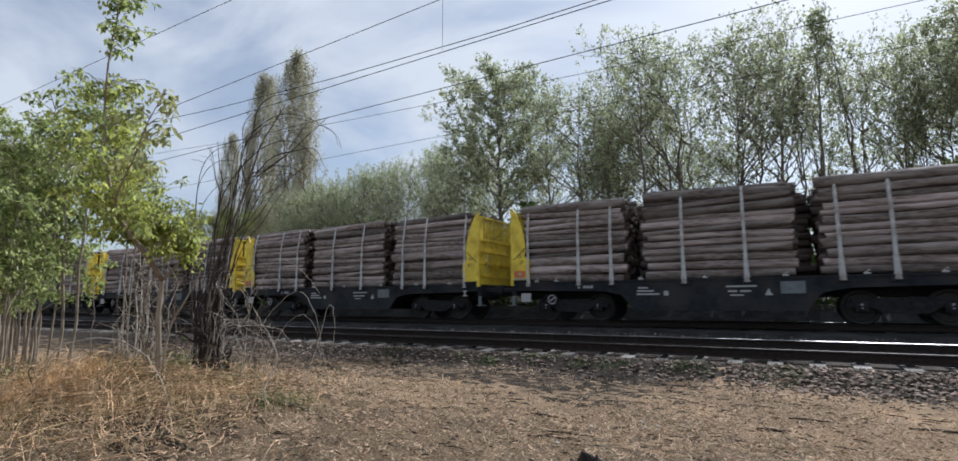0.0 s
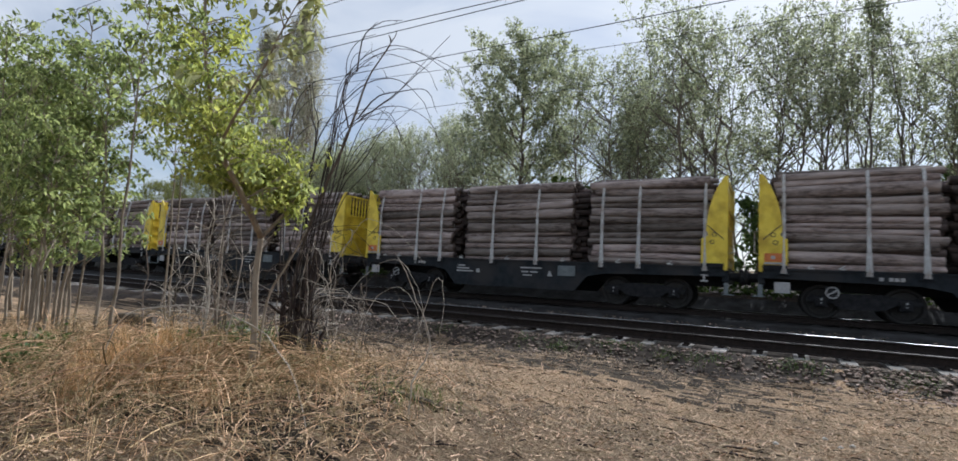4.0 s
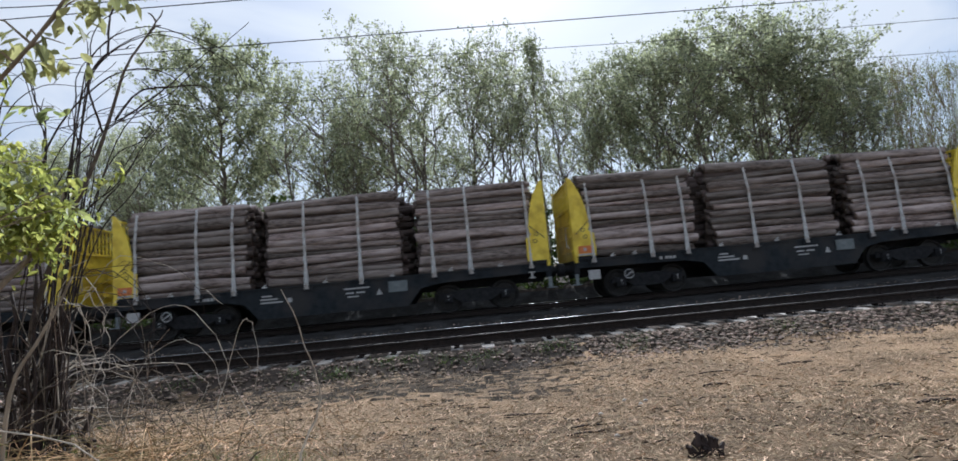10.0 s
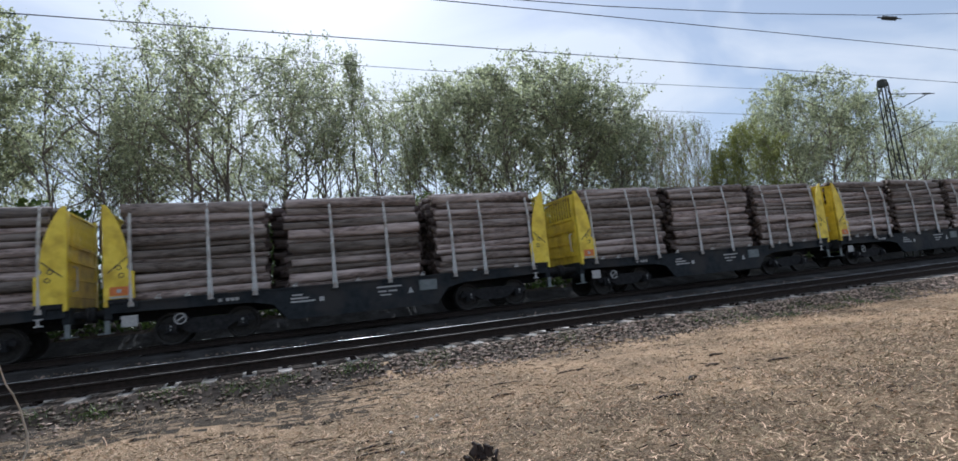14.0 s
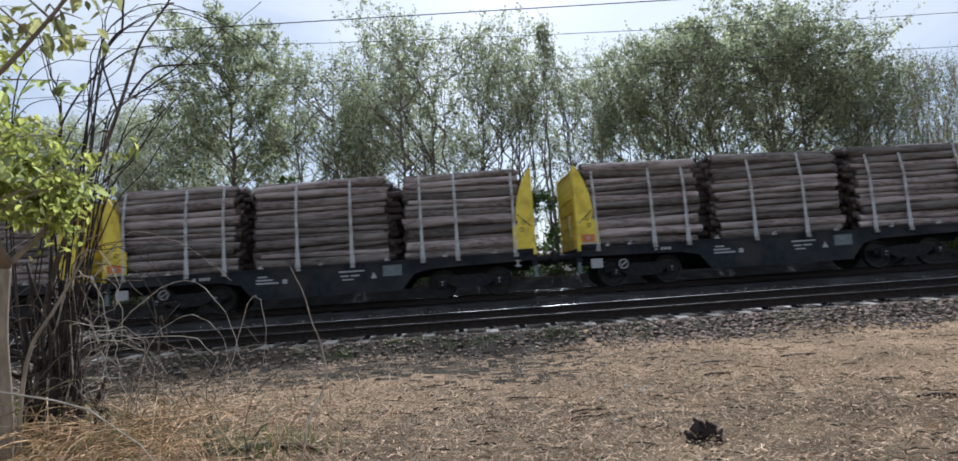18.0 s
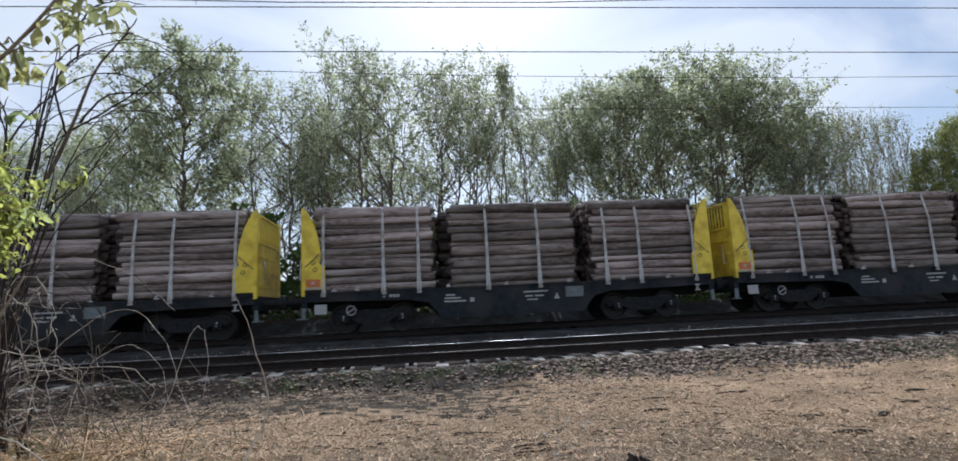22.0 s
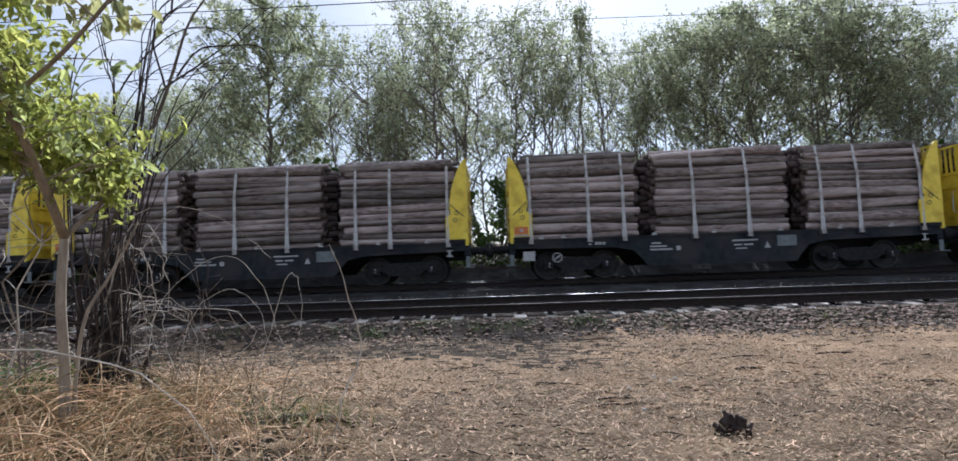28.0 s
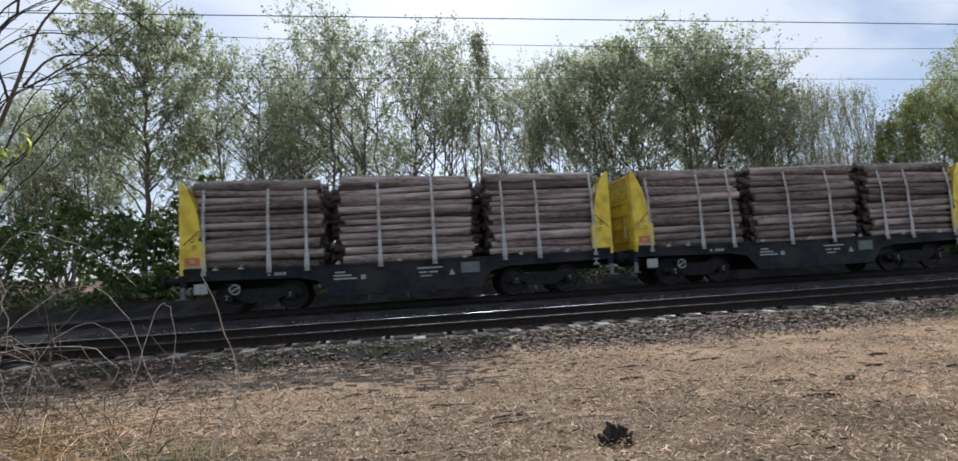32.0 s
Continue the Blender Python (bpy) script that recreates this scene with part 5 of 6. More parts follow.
def build_saplings():
    proto = elder_sapling("slender green sapling with several thin pale stems", 61, 4.6, 3, 1.45, 1.0, 15)
    light = elder_sapling("slender sapling with drooping green leaves and thin stems", 62, 4.4, 2, 2.2, 0.95, 12)
    bushy = elder_sapling("low leafy sapling with branches near the ground", 63, 2.9, 2, 0.75, 0.75, 16)
    for x, y, h, turn, wide in ((-9.6, 3.15, 2.7, 0, 1.0), (-10.9, 3.6, 2.6, 130, 1.0), (-12.2, 3.7, 3.0, 240, 1.1), (-10.3, 3.7, 3.1, 50, 1.0), (-11.6, 4.4, 3.2, 310, 1.05)):
        place(bushy, x, y, h, turn, wide, 2.9)
    for x, y, h, turn, wide in ((-11.2, 4.0, 4.9, 0, 1.0), (-12.4, 4.3, 4.9, 100, 1.1), (-13.8, 3.8, 4.8, 300, 1.2), (-15.4, 5.2, 4.9, 140, 1.2), (-9.4, 2.7, 3.2, 70, 0.7)):
        place(proto, x, y, h, turn, wide, 4.6)
    for x, y, h, turn, wide in ((-9.75, 4.0, 4.9, 0, 0.95), (-10.0, 5.0, 4.3, 120, 0.8), (-10.8, 3.1, 4.3, 220, 0.9)):
        place(light, x, y, h, turn, wide, 4.4)
    drop_protos(proto, light, bushy)


BRIAR_ARCS = (
    ((0.00, 2.35), (0.35, 3.05), (0.75, 3.28), (1.07, 3.12)),
    ((0.20, 2.70), (0.33, 3.30), (0.75, 3.62), (1.29, 3.45)),
    ((0.38, 3.20), (0.42, 3.60), (0.60, 3.77), (0.81, 3.80)),
    ((0.14, 2.04), (0.19, 2.75), (0.22, 3.10), (0.50, 3.50)),
    ((0.02, 2.54), (-0.04, 2.85), (-0.09, 3.10), (-0.12, 3.25)),
    ((-0.25, 2.30), (-0.20, 2.80), (-0.02, 3.05), (0.22, 3.08)),
    ((0.34, 2.60), (0.26, 2.95), (0.36, 3.18), (0.54, 3.25)),
    ((0.42, 2.70), (0.60, 3.00), (0.85, 3.10), (1.12, 3.15)),
    ((0.45, 2.70), (0.79, 3.08), (1.00, 3.34), (1.27, 3.66)),
    ((0.30, 1.95), (0.50, 2.30), (0.66, 2.64), (0.74, 2.76)),
    ((0.20, 1.90), (0.42, 2.20), (0.60, 2.50), (0.80, 2.85)),
)
ON_STEM = (2, 6, 7, 8)


def build_briar():
    """A clump of dark stems with one leaning stem, thorny canes that bow over to one side and pale drooping twigs."""
    rng = random.Random(17)
    bush = thing("briar_bush", "dark leafless briar with thick stems and arching canes", "bush", pose(-6.12, 4.0, 0.2, 0, 0, 39.7))

    def cane(name, pts, r0, r1, mat, sides, side_twigs, reach):
        m = Mesh()
        m.tube(pts, taper(len(pts), r0, r1), sides)
        ob = part(name, m.data(name, mat, True), None, bush)
        for _ in range(side_twigs):
            i = rng.randint(len(pts) // 3, len(pts) - 3)
            e = pts[i] + Vector((rng.gauss(0.06, 0.6), rng.gauss(0, 0.5), rng.uniform(-0.1, 0.8))) * reach
            t = Mesh()
            t.tube([pts[i], pts[i].lerp(e, 0.5) + Vector((0, 0, 0.12 * reach)), e], [r0 * 0.45, r0 * 0.35, r0 * 0.2], 4)
            part("side_twig", t.data("side_twig", mat, True), None, ob)

    for k in range(11):
        a, r = 2.4 * k, 0.17 * math.sqrt((k + 0.3) / 11)
        base = Vector((r * math.cos(a), r * math.sin(a), -0.22))
        h = (0.5, 1.45, 0.8, 1.75, 0.6, 1.1)[k % 6] * rng.uniform(0.85, 1.1)
        top = base * 0.8 + Vector((rng.gauss(0.03, 0.09), rng.gauss(0, 0.1), h))
        pts = wobble([base.lerp(top, i / 8) for i in range(9)], rng, 0.016)
        cane("dead_stem", pts, rng.uniform(0.022, 0.055), 0.009, CANE, 7, 3, 0.3)
    lean = smooth_path([(-0.12, 0.06, -0.1), (-0.10, 0.04, 0.7), (-0.03, 0, 1.35), (0.14, -0.08, 1.93), (0.30, -0.1, 2.4), (0.42, -0.1, 2.85), (0.50, -0.1, 3.15), (0.68, -0.1, 3.5), (0.76, -0.1, 3.68)], 22)
    cane("leaning_stem", wobble(lean, rng, 0.003), 0.023, 0.004, CANE_BROWN, 7, 4, 0.16)
    for k in range(31):
        j = k % len(BRIAR_ARCS)
        arc, again = BRIAR_ARCS[j], k >= len(BRIAR_ARCS)
        sx, sz, side = (rng.uniform(0.6, 1.1), rng.uniform(0.84, 0.99), rng.uniform(-0.5, 0.5)) if again else (1.0, 1.0, rng.uniform(-0.15, 0.15))
        ctrl = [Vector((x * sx, side * (0.3 + 0.5 * i), z * sz)) for i, (x, z) in enumerate(arc)]
        if j in ON_STEM and not again:
            ctrl[0] = Vector((arc[0][0], -0.1, arc[0][1]))
        else:
            foot = Vector((rng.gauss(0.0, 0.09), rng.gauss(0, 0.09), 0.1))
            ctrl = [foot, foot.lerp(ctrl[0], 0.5) + Vector((rng.gauss(-0.05, 0.03), 0, 0))] + ctrl
        if j in (0, 1, 7):
            ctrl.append(ctrl[-1] + Vector((0.14, side * 0.2, -0.24)))
        pts = wobble(smooth_path(ctrl, 36), rng, 0.0015)
        cane("cane", pts, rng.uniform(0.004, 0.007) if again else rng.uniform(0.007, 0.0105), 0.0024, CANE, 5, 2, 0.13)
    for k in range(36):
        a = rng.uniform(-1.2, 1.2) if k % 3 else rng.uniform(0, 6.28)
        d = Vector((math.cos(a), math.sin(a), 0))
        z, l = rng.uniform(0.45, 1.6), rng.uniform(0.2, 0.75)
        foot = Vector((rng.gauss(0, 0.08), rng.gauss(0, 0.08), z * 0.55))
        tip = Vector((0, 0, z)) + d * l
        pts = wobble(smooth_path([foot, Vector((0, 0, z)) + d * l * 0.3, tip, tip + d * l * 0.35 - Vector((0, 0, rng.uniform(0.1, 0.35))), tip + d * l * rng.uniform(-0.1, 0.5) - Vector((0, 0, rng.uniform(0.3, 0.8)))], 14), rng, 0.014)
        cane("drooping_cane", pts, rng.uniform(0.003, 0.005), 0.0018, (CANE_GREY, DEADWOOD, CANE)[k % 3], 4, 2, 0.16)
    few = np.random.default_rng(2)
    v, f = leaflets(few.normal(size=(260, 3)) * (0.3, 0.25, 0.12) + (-0.1, -0.15, 0.06), 0.06, few, 0.05)
    part("young_leaf", quick("young_leaf", v, f, LEAF_DEEP), None, bush, kind="stuff")


def build_brambles():
    """Pale dead canes that arch to the ground round the briar."""
    rng = random.Random(23)
    fixed = (
        [(-4.32, 3.45, 0.22), (-4.22, 3.34, 0.56), (-4.11, 3.37, 0.84), (-4.13, 3.2, 1.15), (-4.16, 2.98, 1.48)],
        [(-7.35, 2.8, 0.2), (-6.9, 2.72, 0.80), (-6.3, 2.7, 0.96), (-5.7, 2.7, 1.0), (-5.1, 2.7, 0.9), (-4.72, 2.7, 0.6), (-4.5, 2.75, 0.02)],
        [(-6.3, 4.6, 0.1), (-6.6, 4.9, 1.2), (-6.3, 5.0, 1.92), (-5.9, 5.0, 1.88), (-5.6, 5.0, 1.70), (-5.35, 5.0, 1.45)],
        [(-6.2, 4.5, 0.1), (-6.35, 4.9, 1.0), (-6.0, 5.0, 1.42), (-5.66, 5.0, 1.48), (-5.40, 5.0, 1.15), (-5.25, 5.0, 0.72), (-4.9, 4.9, 0.05)],
        [(-6.0, 4.6, 0.1), (-6.1, 5.0, 0.9), (-5.8, 5.1, 1.18), (-5.5, 5.1, 1.0), (-5.4, 5.1, 0.62)],
        [(-5.5, 4.9, 0.1), (-5.35, 5.0, 0.8), (-5.2, 5.0, 1.25), (-5.1, 5.0, 1.28), (-5.05, 5.0, 0.95), (-5.1, 5.0, 0.70)],
    )
    for i, ctrl in enumerate(fixed):
        m = Mesh()
        pts = smooth_path(ctrl, 20)
        m.tube(wobble(pts, rng, 0.006), taper(len(pts), 0.008 if i == 0 else 0.0075 if i == 1 else 0.0036, 0.0019), 5)
        tagged(new("bramble_cane", m.data("bramble_cane", DEADWOOD, True)), "pale dead bramble cane arching over the litter", "twig", group="dead bramble canes")
    for k in range(26):
        b = Vector((rng.gauss(-6.0, 0.5), rng.gauss(4.2, 0.45), 0.15))
        if k > 19:
            b = Vector((rng.uniform(-8.6, -6.8), rng.uniform(3.4, 4.8), 0.12))
        a = rng.uniform(-0.9, 0.9) if rng.random() < 0.7 else rng.uniform(2.2, 4.2)
        h, l = rng.uniform(0.45, 1.55), rng.uniform(0.35, 1.0)
        d = Vector((math.cos(a), math.sin(a) * 0.6, 0))
        ctrl = [b, b + d * l * 0.12 + Vector((rng.gauss(0, .06), 0, h * 0.7)), b + d * l * 0.5 + Vector((0, 0, h)), b + d * l * 0.85 + Vector((0, 0, h * 0.75)), b + d * l * 1.05 + Vector((0, 0, h * rng.uniform(0.05, 0.5)))]
        pts = smooth_path(ctrl, 20)
        m = Mesh()
        m.tube(wobble(pts, rng, 0.004), taper(len(pts), rng.uniform(0.0025, 0.0046), 0.0015), 4)
        for _ in range(3):
            i = rng.randint(3, 13)
            e = pts[i] + Vector((rng.gauss(0, 0.14), rng.gauss(0, 0.1), rng.gauss(0.02, 0.1)))
            m.tube([pts[i], e], [0.003, 0.0015], 3)
        tagged(new("bramble_cane", m.data("bramble_cane", CANE_GREY, True)), "grey-brown dead bramble cane arching over the litter", "twig", group="dead bramble canes")
    for k in range(36):
        x, y = rng.uniform(-9.2, -6.3), rng.uniform(3.6, 5.2)
        h = rng.uniform(0.7, 2.1)
        if k < 6:
            x, y, h = -7.13 + 0.09 * math.cos(k * 1.7), 3.72 + 0.09 * math.sin(k * 1.7), rng.uniform(1.5, 2.3)
        z = float(ground_height(x, y))
        pts = wobble([Vector((x + (0.22 if k > 5 else 0.1) * rng.gauss(0, 1) * i / 6, y, z - 0.05 + h * i / 6)) for i in range(7)], rng, 0.015)
        mat = DEADWOOD if k % 2 else CANE_GREY
        m = Mesh()
        m.tube([p - pts[0] for p in pts], taper(7, rng.uniform(0.007, 0.014), 0.003), 5)
        shoot = tagged(new("dead_shoot", m.data("dead_shoot", mat, True)), "thin pale leafless shoot standing in dry grass", "twig", group="leafless shoots")
        shoot.location = pts[0]
        for _ in range(9):
            i = rng.randint(1, 5)
            p = pts[i] - pts[0]
            e = p + Vector((rng.gauss(0, 0.28), rng.gauss(0, 0.16), rng.uniform(-0.08, 0.32)))
            t = Mesh()
            t.tube([p, p.lerp(e, 0.5) + Vector((rng.gauss(0, 0.02), 0, 0.02)), e], [0.004, 0.003, 0.0016], 3)
            part("side_twig", t.data("side_twig", mat, True), None, shoot)


def blades(n, xr, yr, h, rng, lean=0.5, width=0.006, where=None):
    """Bent grass blades, three quads long."""
    x, y = rng.uniform(*xr, n), rng.uniform(*yr, n)
    if where is not None:
        x, y = where(n)
    z = ground_height(x, y) - 0.01
    a = rng.uniform(0, 6.28, n)
    ln = h * rng.uniform(0.45, 1.2, n)
    k = lean * rng.uniform(0.4, 1.5, n)
    d = np.stack([np.cos(a), np.sin(a)], 1)
    e = np.stack([-np.sin(a), np.cos(a)], 1)
    vs = []
    for i in range(4):
        u = i / 3
        out = (k * ln * u ** 1.8)[:, None] * d
        zz = z + ln * (u - 0.35 * np.minimum(k, 1.4) * u ** 2.4)
        w = width * (1 - 0.85 * u)
        for s in (-1, 1):
            vs.append(np.stack([x + out[:, 0] + s * w * e[:, 0], y + out[:, 1] + s * w * e[:, 1], zz], 1))
    v = np.stack(vs, 1).reshape(-1, 3)
    f = np.array([[0, 1, 3, 2], [2, 3, 5, 4], [4, 5, 7, 6]])
    return v, (f[None] + 8 * np.arange(n)[:, None, None]).reshape(-1, 4)


def tussock(cx, cy, length, n, rng):
    """Long blades that rise from one root and droop outward."""
    a = rng.uniform(0, 6.28, n)
    r = 0.14 * np.sqrt(rng.random(n))
    x, y = cx + r * np.cos(a * 1.7), cy + r * np.sin(a * 1.7)
    z = ground_height(x, y) - 0.02
    ln = length * rng.uniform(0.5, 1.25, n)
    k = rng.beta(1.6, 1.6, n)
    w = rng.uniform(0.0022, 0.0045, n)
    d = np.stack([np.cos(a), np.sin(a)], 1)
    e = np.stack([-np.sin(a), np.cos(a)], 1)
    vs = []
    for i in range(6):
        u = i / 5
        out = ((0.15 + 0.85 * k) * ln * u ** 1.25)[:, None] * d + (rng.normal(size=n) * 0.012 * u)[:, None] * e
        zz = z + np.maximum(0.01 * i, ln * ((1.1 - 0.3 * k) * u - (0.25 + 0.72 * k) * u * u))
        for s in (-1, 1):
            ww = s * w * (1 - 0.8 * u)
            vs.append(np.stack([x + out[:, 0] + ww * e[:, 0], y + out[:, 1] + ww * e[:, 1], zz], 1))
    v = np.stack(vs, 1).reshape(-1, 3)
    f = np.array([[2 * i, 2 * i + 1, 2 * i + 3, 2 * i + 2] for i in range(5)])
    return v, (f[None] + 12 * np.arange(n)[:, None, None]).reshape(-1, 4)


def build_grass():
    rng = np.random.default_rng(9)

    def clumps(centres, spread):
        c = np.array(centres)

        def f(n):
            i = rng.integers(0, len(c), n)
            return c[i, 0] + rng.normal(size=n) * spread, c[i, 1] + rng.normal(size=n) * spread * 0.8
        return f

    tuss = [(-7.0, 2.65, 0.5), (-7.35, 2.6, 0.48), (-7.25, 3.25, 0.62), (-6.95, 3.0, 0.58), (-7.5, 3.45, 0.55), (-6.7, 3.2, 0.46), (-7.6, 3.0, 0.52), (-7.3, 2.9, 0.55), (-6.6, 2.75, 0.42), (-6.85, 2.35, 0.4), (-7.1, 3.6, 0.42), (-6.3, 2.6, 0.3), (-5.8, 2.7, 0.24), (-6.6, 2.2, 0.3)]
    for x, y, ln in tuss:
        v, f = tussock(x + 0.3, y, ln * 0.92, int(1200 * ln), rng)
        tagged(new("grass_tussock", quick("grass_tussock", v, f, DRY_GRASS)), "golden dry grass tussock with drooping blades", "grass", group="dry grass tussocks")
    low = [(rng.uniform(-14, -5.4), rng.uniform(1.5, 5.0)) for _ in range(150)]
    v, f = blades(5500, (0, 1), (0, 1), 0.2, rng, 1.8, 0.0028, clumps(low, 0.2))
    tagged(new("dry_grass", quick("dry_grass", v, f, DRY_GRASS)), "flattened straw-coloured dry grass", "grass", kind="stuff")
    rs = random.Random(71)
    tangle = Mesh()
    for k in range(5200):
        x, y = rs.uniform(-11.5, -4.0), rs.uniform(1.5, 4.9)
        if rs.random() < 0.35:
            x, y = rs.gauss(-6.3, 0.9), rs.gauss(3.3, 0.6)
        if ((x + 6.75) / 0.9) ** 2 + ((y - 2.85) / 0.75) ** 2 < 1 and rs.random() < 0.35:
            continue
        if x > -5.6 and y > 3.3 and rs.random() < 0.7 or -9.3 < x < -6.1 and y > 3.75 and rs.random() < 0.75:
            continue
        z = float(ground_height(x, y))
        a, l, h = rs.uniform(0, 6.28), rs.uniform(0.05, 0.26) * rs.choice((0.7, 1, 1, 1.7)), rs.uniform(0.02, 0.34) * rs.random()
        d = Vector((math.cos(a), math.sin(a), 0))
        s = Vector((-d.y, d.x, 0)) * rs.gauss(0, 0.25) * l
        b = Vector((x, y, z + rs.uniform(0.0, 0.12)))
        pts = smooth_path([b - d * l, b - d * l * 0.4 + s + Vector((0, 0, h)), b + d * l * 0.4 + s * 0.6 + Vector((0, 0, h * rs.uniform(0.6, 1.3))), b + d * l + Vector((0, 0, rs.uniform(0, 0.1)))], 7)
        tangle.tube(pts, taper(len(pts), rs.uniform(0.0014, 0.0033), 0.0011), 3, caps=False)
    for k in range(420):
        x, y = rs.uniform(-9.5, -5.2), rs.uniform(2.2, 4.3)
        if k % 3 == 0:
            x, y = rs.gauss(-5.6, 0.4), rs.gauss(3.2, 0.35)
        a, l, h = rs.gauss(0.3, 0.9), rs.uniform(0.22, 0.55), rs.uniform(0.03, 0.42) * rs.random()
        d = Vector((math.cos(a), math.sin(a), 0))
        s = Vector((-d.y, d.x, 0)) * rs.gauss(0, 0.14) * l
        b = Vector((x, y, float(ground_height(x, y)) + rs.uniform(0.03, 0.16)))
        pts = smooth_path([b - d * l, b - d * l * 0.3 + s + Vector((0, 0, h)), b + d * l * 0.4 + s * 0.5 + Vector((0, 0, h * rs.uniform(0.7, 1.2))), b + d * l + Vector((0, 0, rs.uniform(-0.05, 0.12)))], 10)
        tangle.tube(pts, taper(len(pts), rs.uniform(0.003, 0.0055), 0.0016), 4, caps=False)
    tagged(new("twig_tangle", tangle.data("twig_tangle", STRAW_TWIG)), "dense tangle of pale dead twigs and stalks", "twigs", kind="stuff")
    green = [(-4.6, 3.7), (-4.75, 3.85), (-4.45, 3.9), (-4.9, 4.1), (-6.2, 2.3), (-6.9, 2.4), (-5.4, 3.2), (-7.6, 2.3)]
    v, f = blades(480, (0, 1), (0, 1), 0.2, rng, 0.9, 0.0032, clumps(green, 0.17))
    tagged(new("green_grass", quick("green_grass", v, f, GREEN_GRASS)), "short green grass tufts among dead branches", "grass", kind="stuff")
    pv, pf, count = [], [], 0
    for x, y, r in ((-7.05, 3.95, 0.5), (-7.6, 4.7, 0.5), (-8.3, 5.0, 0.5), (-6.75, 4.45, 0.4), (-7.2, 4.3, 0.4), (-6.45, 4.25, 0.3), (-7.1, 3.55, 0.4), (-6.2, 3.6, 0.25), (-7.55, 4.3, 0.32), (-7.0, 4.2, 0.25), (-6.35, 3.75, 0.2), (-8.9, 3.0, 0.4), (-5.9, 4.0, 0.25), (-8.2, 2.6, 0.35)):
        n = int(1500 * r)
        p = rng.normal(size=(n, 3)) * (r * 0.5, r * 0.5, r * 0.22) + (x, y, float(ground_height(x, y)) + r * 0.25)
        v, f = leaflets(p, 0.055, rng, 0.02, 0.2)
        pv.append(v)
        pf.append(f + count)
        count += len(v)
    tagged(new("low_weeds", quick("low_weeds", np.concatenate(pv), np.concatenate(pf), LEAF_DEEP)), "low dark-green weeds at the foot of shoots", "weeds", kind="stuff")
    weed = [(rng.uniform(5.5, 13), 9.5 + rng.uniform(-0.25, 0.35)) for _ in range(20)] + [(rng.uniform(-9, 3), 9.9 + rng.uniform(-0.2, 0.2)) for _ in range(14)]
    v, f = blades(3000, (0, 1), (0, 1), 0.10, rng, 0.9, 0.006, clumps(weed, 0.16))
    tagged(new("trackside_weeds", quick("trackside_weeds", v, f, LEAF_DEEP)), "low dark weeds along the ballast edge", "weeds", kind="stuff")


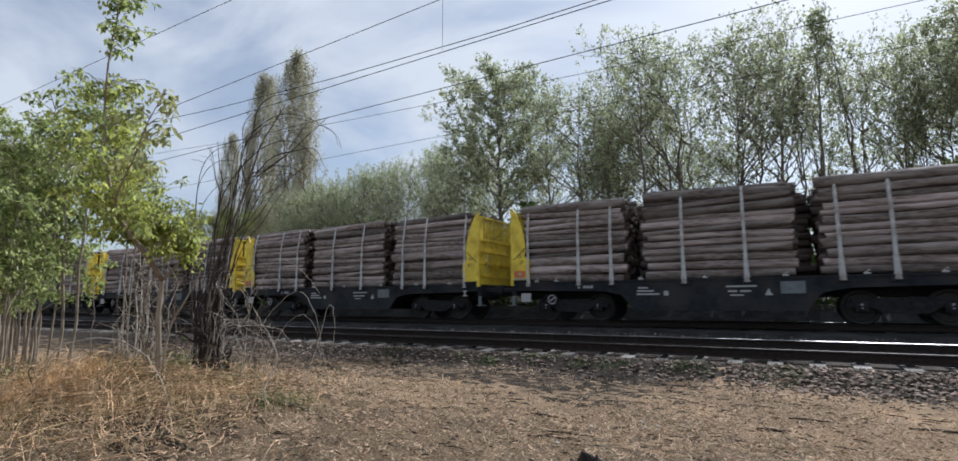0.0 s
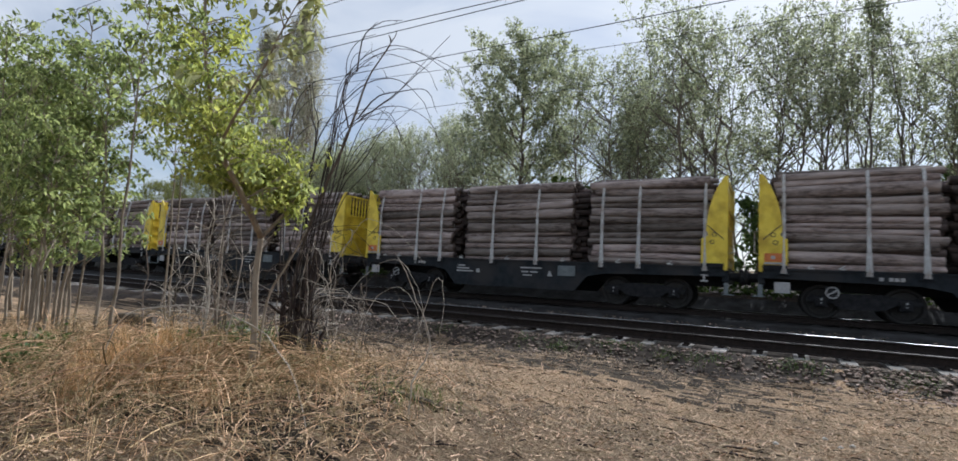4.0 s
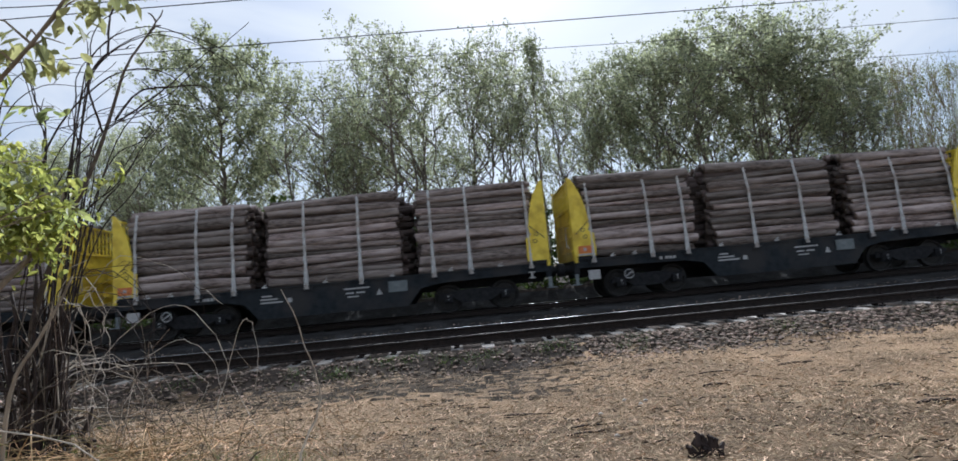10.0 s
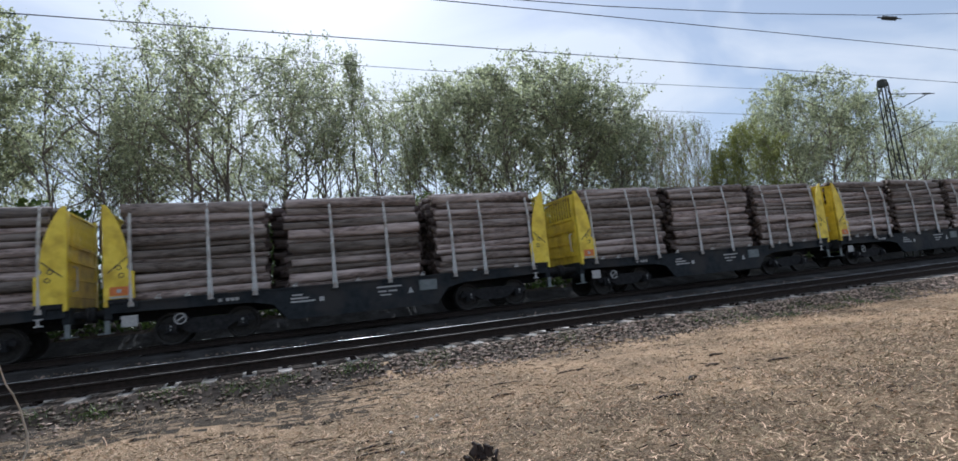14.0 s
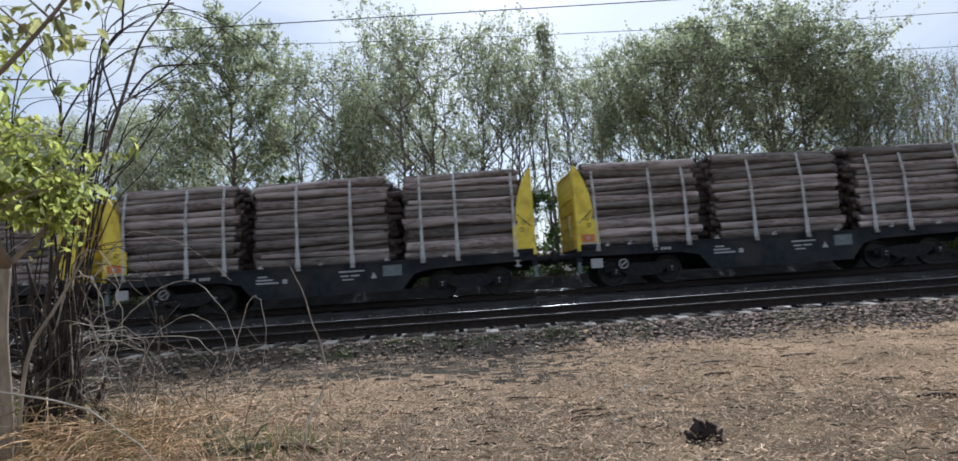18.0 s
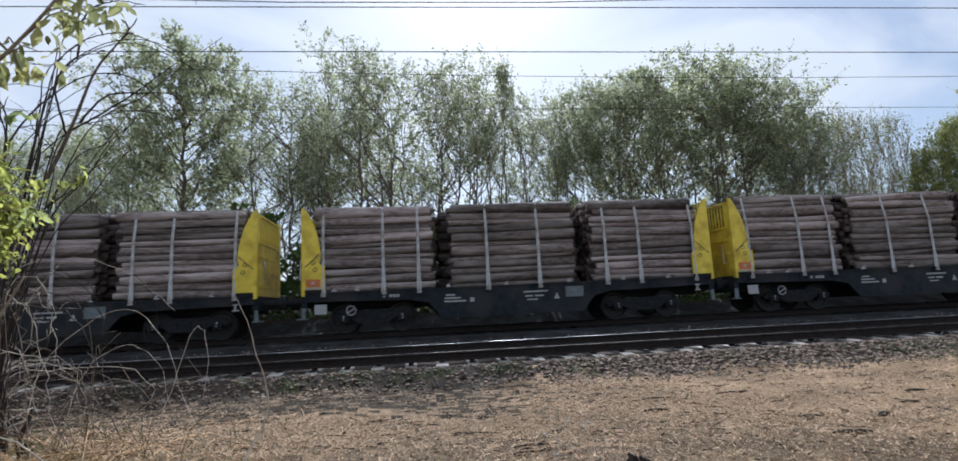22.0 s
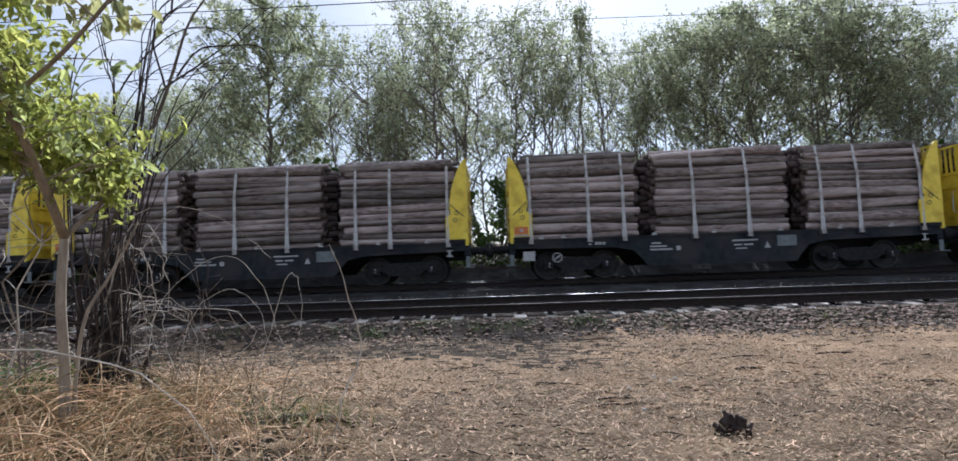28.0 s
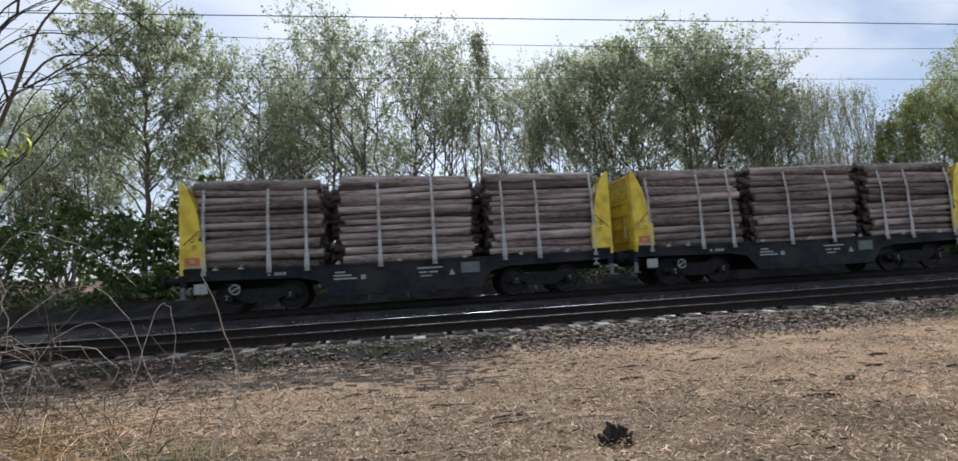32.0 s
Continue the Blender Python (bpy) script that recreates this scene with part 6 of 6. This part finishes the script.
def build_litter():
    """Straw, chips and twigs on the ground."""
    rng = np.random.default_rng(13)
    n = 200000
    x = rng.uniform(-13, 12, n)
    y = 1.6 + 8.0 * rng.uniform(0, 1, n)
    patch = np.sin(x * 1.3 + 2 * np.sin(y * 0.9)) * np.sin(y * 1.7 + x * 0.4)
    keep = rng.random(n) < np.clip(1.15 - 0.75 * (y - 5.4) / 3.6 - 0.2 * (x > 1) + 0.35 * patch, 0.14, 1) * np.where((y > 6.9) & (x < -1.8), 0.3, 1) * np.where(((x + 7.6) / 1.9) ** 2 + ((y - 4.6) / 1.15) ** 2 < 1, 0.3, 1)
    x, y = np.concatenate([x[keep], rng.uniform(-13, 12, 26000)]), np.concatenate([y[keep], 1.7 - 9 * rng.beta(1, 2.5, 26000)])
    n = len(x)
    z = ground_height(x, y)
    a = rng.normal(size=n) * 1.3
    ln, w = rng.uniform(0.008, 0.026, n) * rng.choice([0.5, 0.65, 0.8, 1, 1.3, 2.0], n), rng.uniform(0.002, 0.0046, n)
    d = np.stack([np.cos(a), np.sin(a)], 1)
    e = np.stack([-np.sin(a), np.cos(a)], 1)
    tilt, lift, curl, twist = rng.normal(size=n) * 0.36, rng.uniform(0.004, 0.045, n), rng.normal(size=n) * 0.35, rng.normal(size=n) * 0.6
    vs = []
    for s in (-1, 0, 1):
        for k in (-1, 1):
            side = curl * ln * (s * s)
            vs.append(np.stack([x + s * ln * d[:, 0] + (side + k * w * np.cos(twist)) * e[:, 0], y + s * ln * d[:, 1] + (side + k * w * np.cos(twist)) * e[:, 1], z + lift + s * tilt * ln + np.abs(tilt) * ln + 0.3 * ln * (s * s) * np.abs(curl) + k * w * np.sin(twist)], 1))
    whole = np.stack(vs, 1)
    bits, straws = whole[ln < 0.014][:, [0, 1, 5, 4]], whole[ln >= 0.014]
    v = np.concatenate([bits.reshape(-1, 3), straws.reshape(-1, 3)])
    f = np.concatenate([np.arange(4 * len(bits)).reshape(-1, 4), 4 * len(bits) + (np.array([[0, 1, 3, 2], [2, 3, 5, 4]])[None] + 6 * np.arange(len(straws))[:, None, None]).reshape(-1, 4)])
    tagged(new("straw_litter", quick("straw_litter", v, f, LITTER)), "dry straw and leaf litter scattered on the soil", "litter", kind="stuff")
    rs = random.Random(19)
    small = Mesh()
    for k in range(1700):
        x, y = rs.uniform(-9, 10), rs.uniform(2.5, 9.4)
        z = float(ground_height(x, y)) + 0.012
        l, a = rs.uniform(0.015, 0.05) * rs.choice((0.6, 1, 2.2)), rs.gauss(0, 0.6)
        small.tube([(x - l * math.cos(a), y - l * math.sin(a), z), (x, y + rs.gauss(0, 0.01), z + 0.008), (x + l * math.cos(a), y + l * math.sin(a), z)], [0.004, 0.006, 0.003], 4)
    tagged(new("twig_litter", small.data("twig_litter", CANE)), "small dark broken twigs lying on the soil", "twigs", kind="stuff")
    for x, y, l, a, r in ((-0.28, 6.67, 0.17, 0.1, 0.018), (1.27, 7.46, 0.3, 0.05, 0.016), (0.86, 4.88, 0.19, -0.03, 0.022), (1.11, 5.76, 0.15, 0.0, 0.02), (3.21, 6.53, 0.16, 0.1, 0.018), (2.68, 6.07, 0.13, 0.0, 0.018), (1.78, 5.49, 0.1, 0.5, 0.03), (-2.1, 5.45, 0.25, 0.1, 0.010), (-2.71, 6.13, 0.22, -0.1, 0.012), (-2.2, 5.2, 0.24, 0.2, 0.010), (3.4, 5.6, 0.2, -0.05, 0.018), (-3.4, 6.6, 0.2, 0.3, 0.01), (0.1, 7.4, 0.25, 0.0, 0.012)):
        m = Mesh()
        z = float(ground_height(x, y)) + r * 0.8
        m.tube([(x - l, y - l * a, z), (x - l * 0.3, y + 0.01, z + 0.006), (x + l * 0.4, y + l * a * 0.4, z), (x + l, y + l * a, z - 0.004)], [r * 0.6, r, r * 0.9, r * 0.4], 6)
        tagged(new("fallen_stick", m.data("fallen_stick", CANE, True)), "short dark stick lying on the straw-covered soil", "stick", group="fallen sticks")
    branch = thing("fallen_branch", "grey forked dead branch lying in the grass", "branch", pose(-4.76, 3.8, 0.25) @ Matrix.Scale(0.64, 4))
    for ctrl, r in (([(-0.35, -0.1, 0.02), (0.0, 0, 0.12), (0.35, 0.12, 0.1), (0.8, 0.2, 0.0)], 0.065), ([(0.0, 0, 0.12), (0.12, 0.05, 0.3), (0.22, 0.02, 0.36)], 0.015), ([(0.3, 0.1, 0.1), (0.55, -0.1, 0.12), (0.75, -0.3, 0.02)], 0.016), ([(-0.2, -0.05, 0.05), (-0.15, -0.3, 0.12), (0.05, -0.55, 0.02)], 0.018), ([(0.1, -0.3, 0.0), (0.12, -0.28, 0.2), (0.1, -0.3, 0.34)], 0.02)):
        m = Mesh()
        pts = smooth_path(ctrl, 10)
        m.tube(pts, taper(len(pts), r, r * 0.3), 6)
        part("limb", m.data("limb", CANE_BROWN if r > 0.03 else CANE_GREY, True), None, branch)
    log = thing("cut_log", "short dark cut log lying on sandy soil", "log", pose(-11.9, 5.6, float(ground_height(-11.9, 5.6)) + 0.11, 0, 0, 38))
    m = Mesh()
    m.tube([(-0.3, 0, 0), (-0.1, 0.01, 0.01), (0.12, 0, 0), (0.3, -0.01, 0.005)], [0.115, 0.125, 0.12, 0.11], 12, caps=False)
    part("bark", m.data("bark", CANE_BROWN, True), None, log)
    for x in (-0.3, 0.3):
        m = Mesh()
        m.tube([(x - 0.004, 0, 0), (x + 0.004, 0, 0)], 0.11, 12)
        part("cut_face", m.data("cut_face", LOG_END), None, log)
    stub = thing("burnt_stub", "blackened ragged plant stub standing in straw", "stub", pose(-1.52, 4.32, -0.01))
    for k in range(22):
        a, r = rs.uniform(0, 6.28), rs.uniform(0, 0.12)
        m = Mesh()
        b = Vector((r * math.cos(a), r * math.sin(a) * 0.6, -0.03))
        h = rs.uniform(0.08, 0.2)
        m.tube([b, b + Vector((rs.gauss(0, 0.01), 0, h * 0.6)), b + Vector((rs.gauss(0, 0.03), rs.gauss(0, 0.02), h))], [0.036, 0.03, 0.013], 5)
        part("spike", m.data("spike", CANE), None, stub)
    for x, y in ((-1.35, 6.08), (-1.45, 5.95), (-1.55, 6.2), (-2.02, 4.9), (-1.95, 5.7), (0.9, 7.7)):
        m = Mesh()
        m.tube([(x - 0.022, y, 0.02), (x, y, 0.026), (x + 0.022, y + 0.01, 0.02)], [0.006, 0.015, 0.005], 6)
        tagged(new("pale_chip", m.data("pale_chip", CHALK, True)), "small white stone chip on the soil", "stone", group="pale chips")

# ---- build ----
build_ground()
build_wires()
build_mast(34.55, 20.9, 12.0)
build_train()
build_trees()
build_maple()
build_saplings()
build_briar()
build_brambles()
build_grass()
build_litter()
build_track(FAR_RAILS, 18.6, 0.0, -75, 110, "railway track carrying the train", False)
build_ballast()
build_track(NEAR_RAILS, 11.5, 2.67, -75, 110, "empty railway track with concrete sleepers", True)
motions()
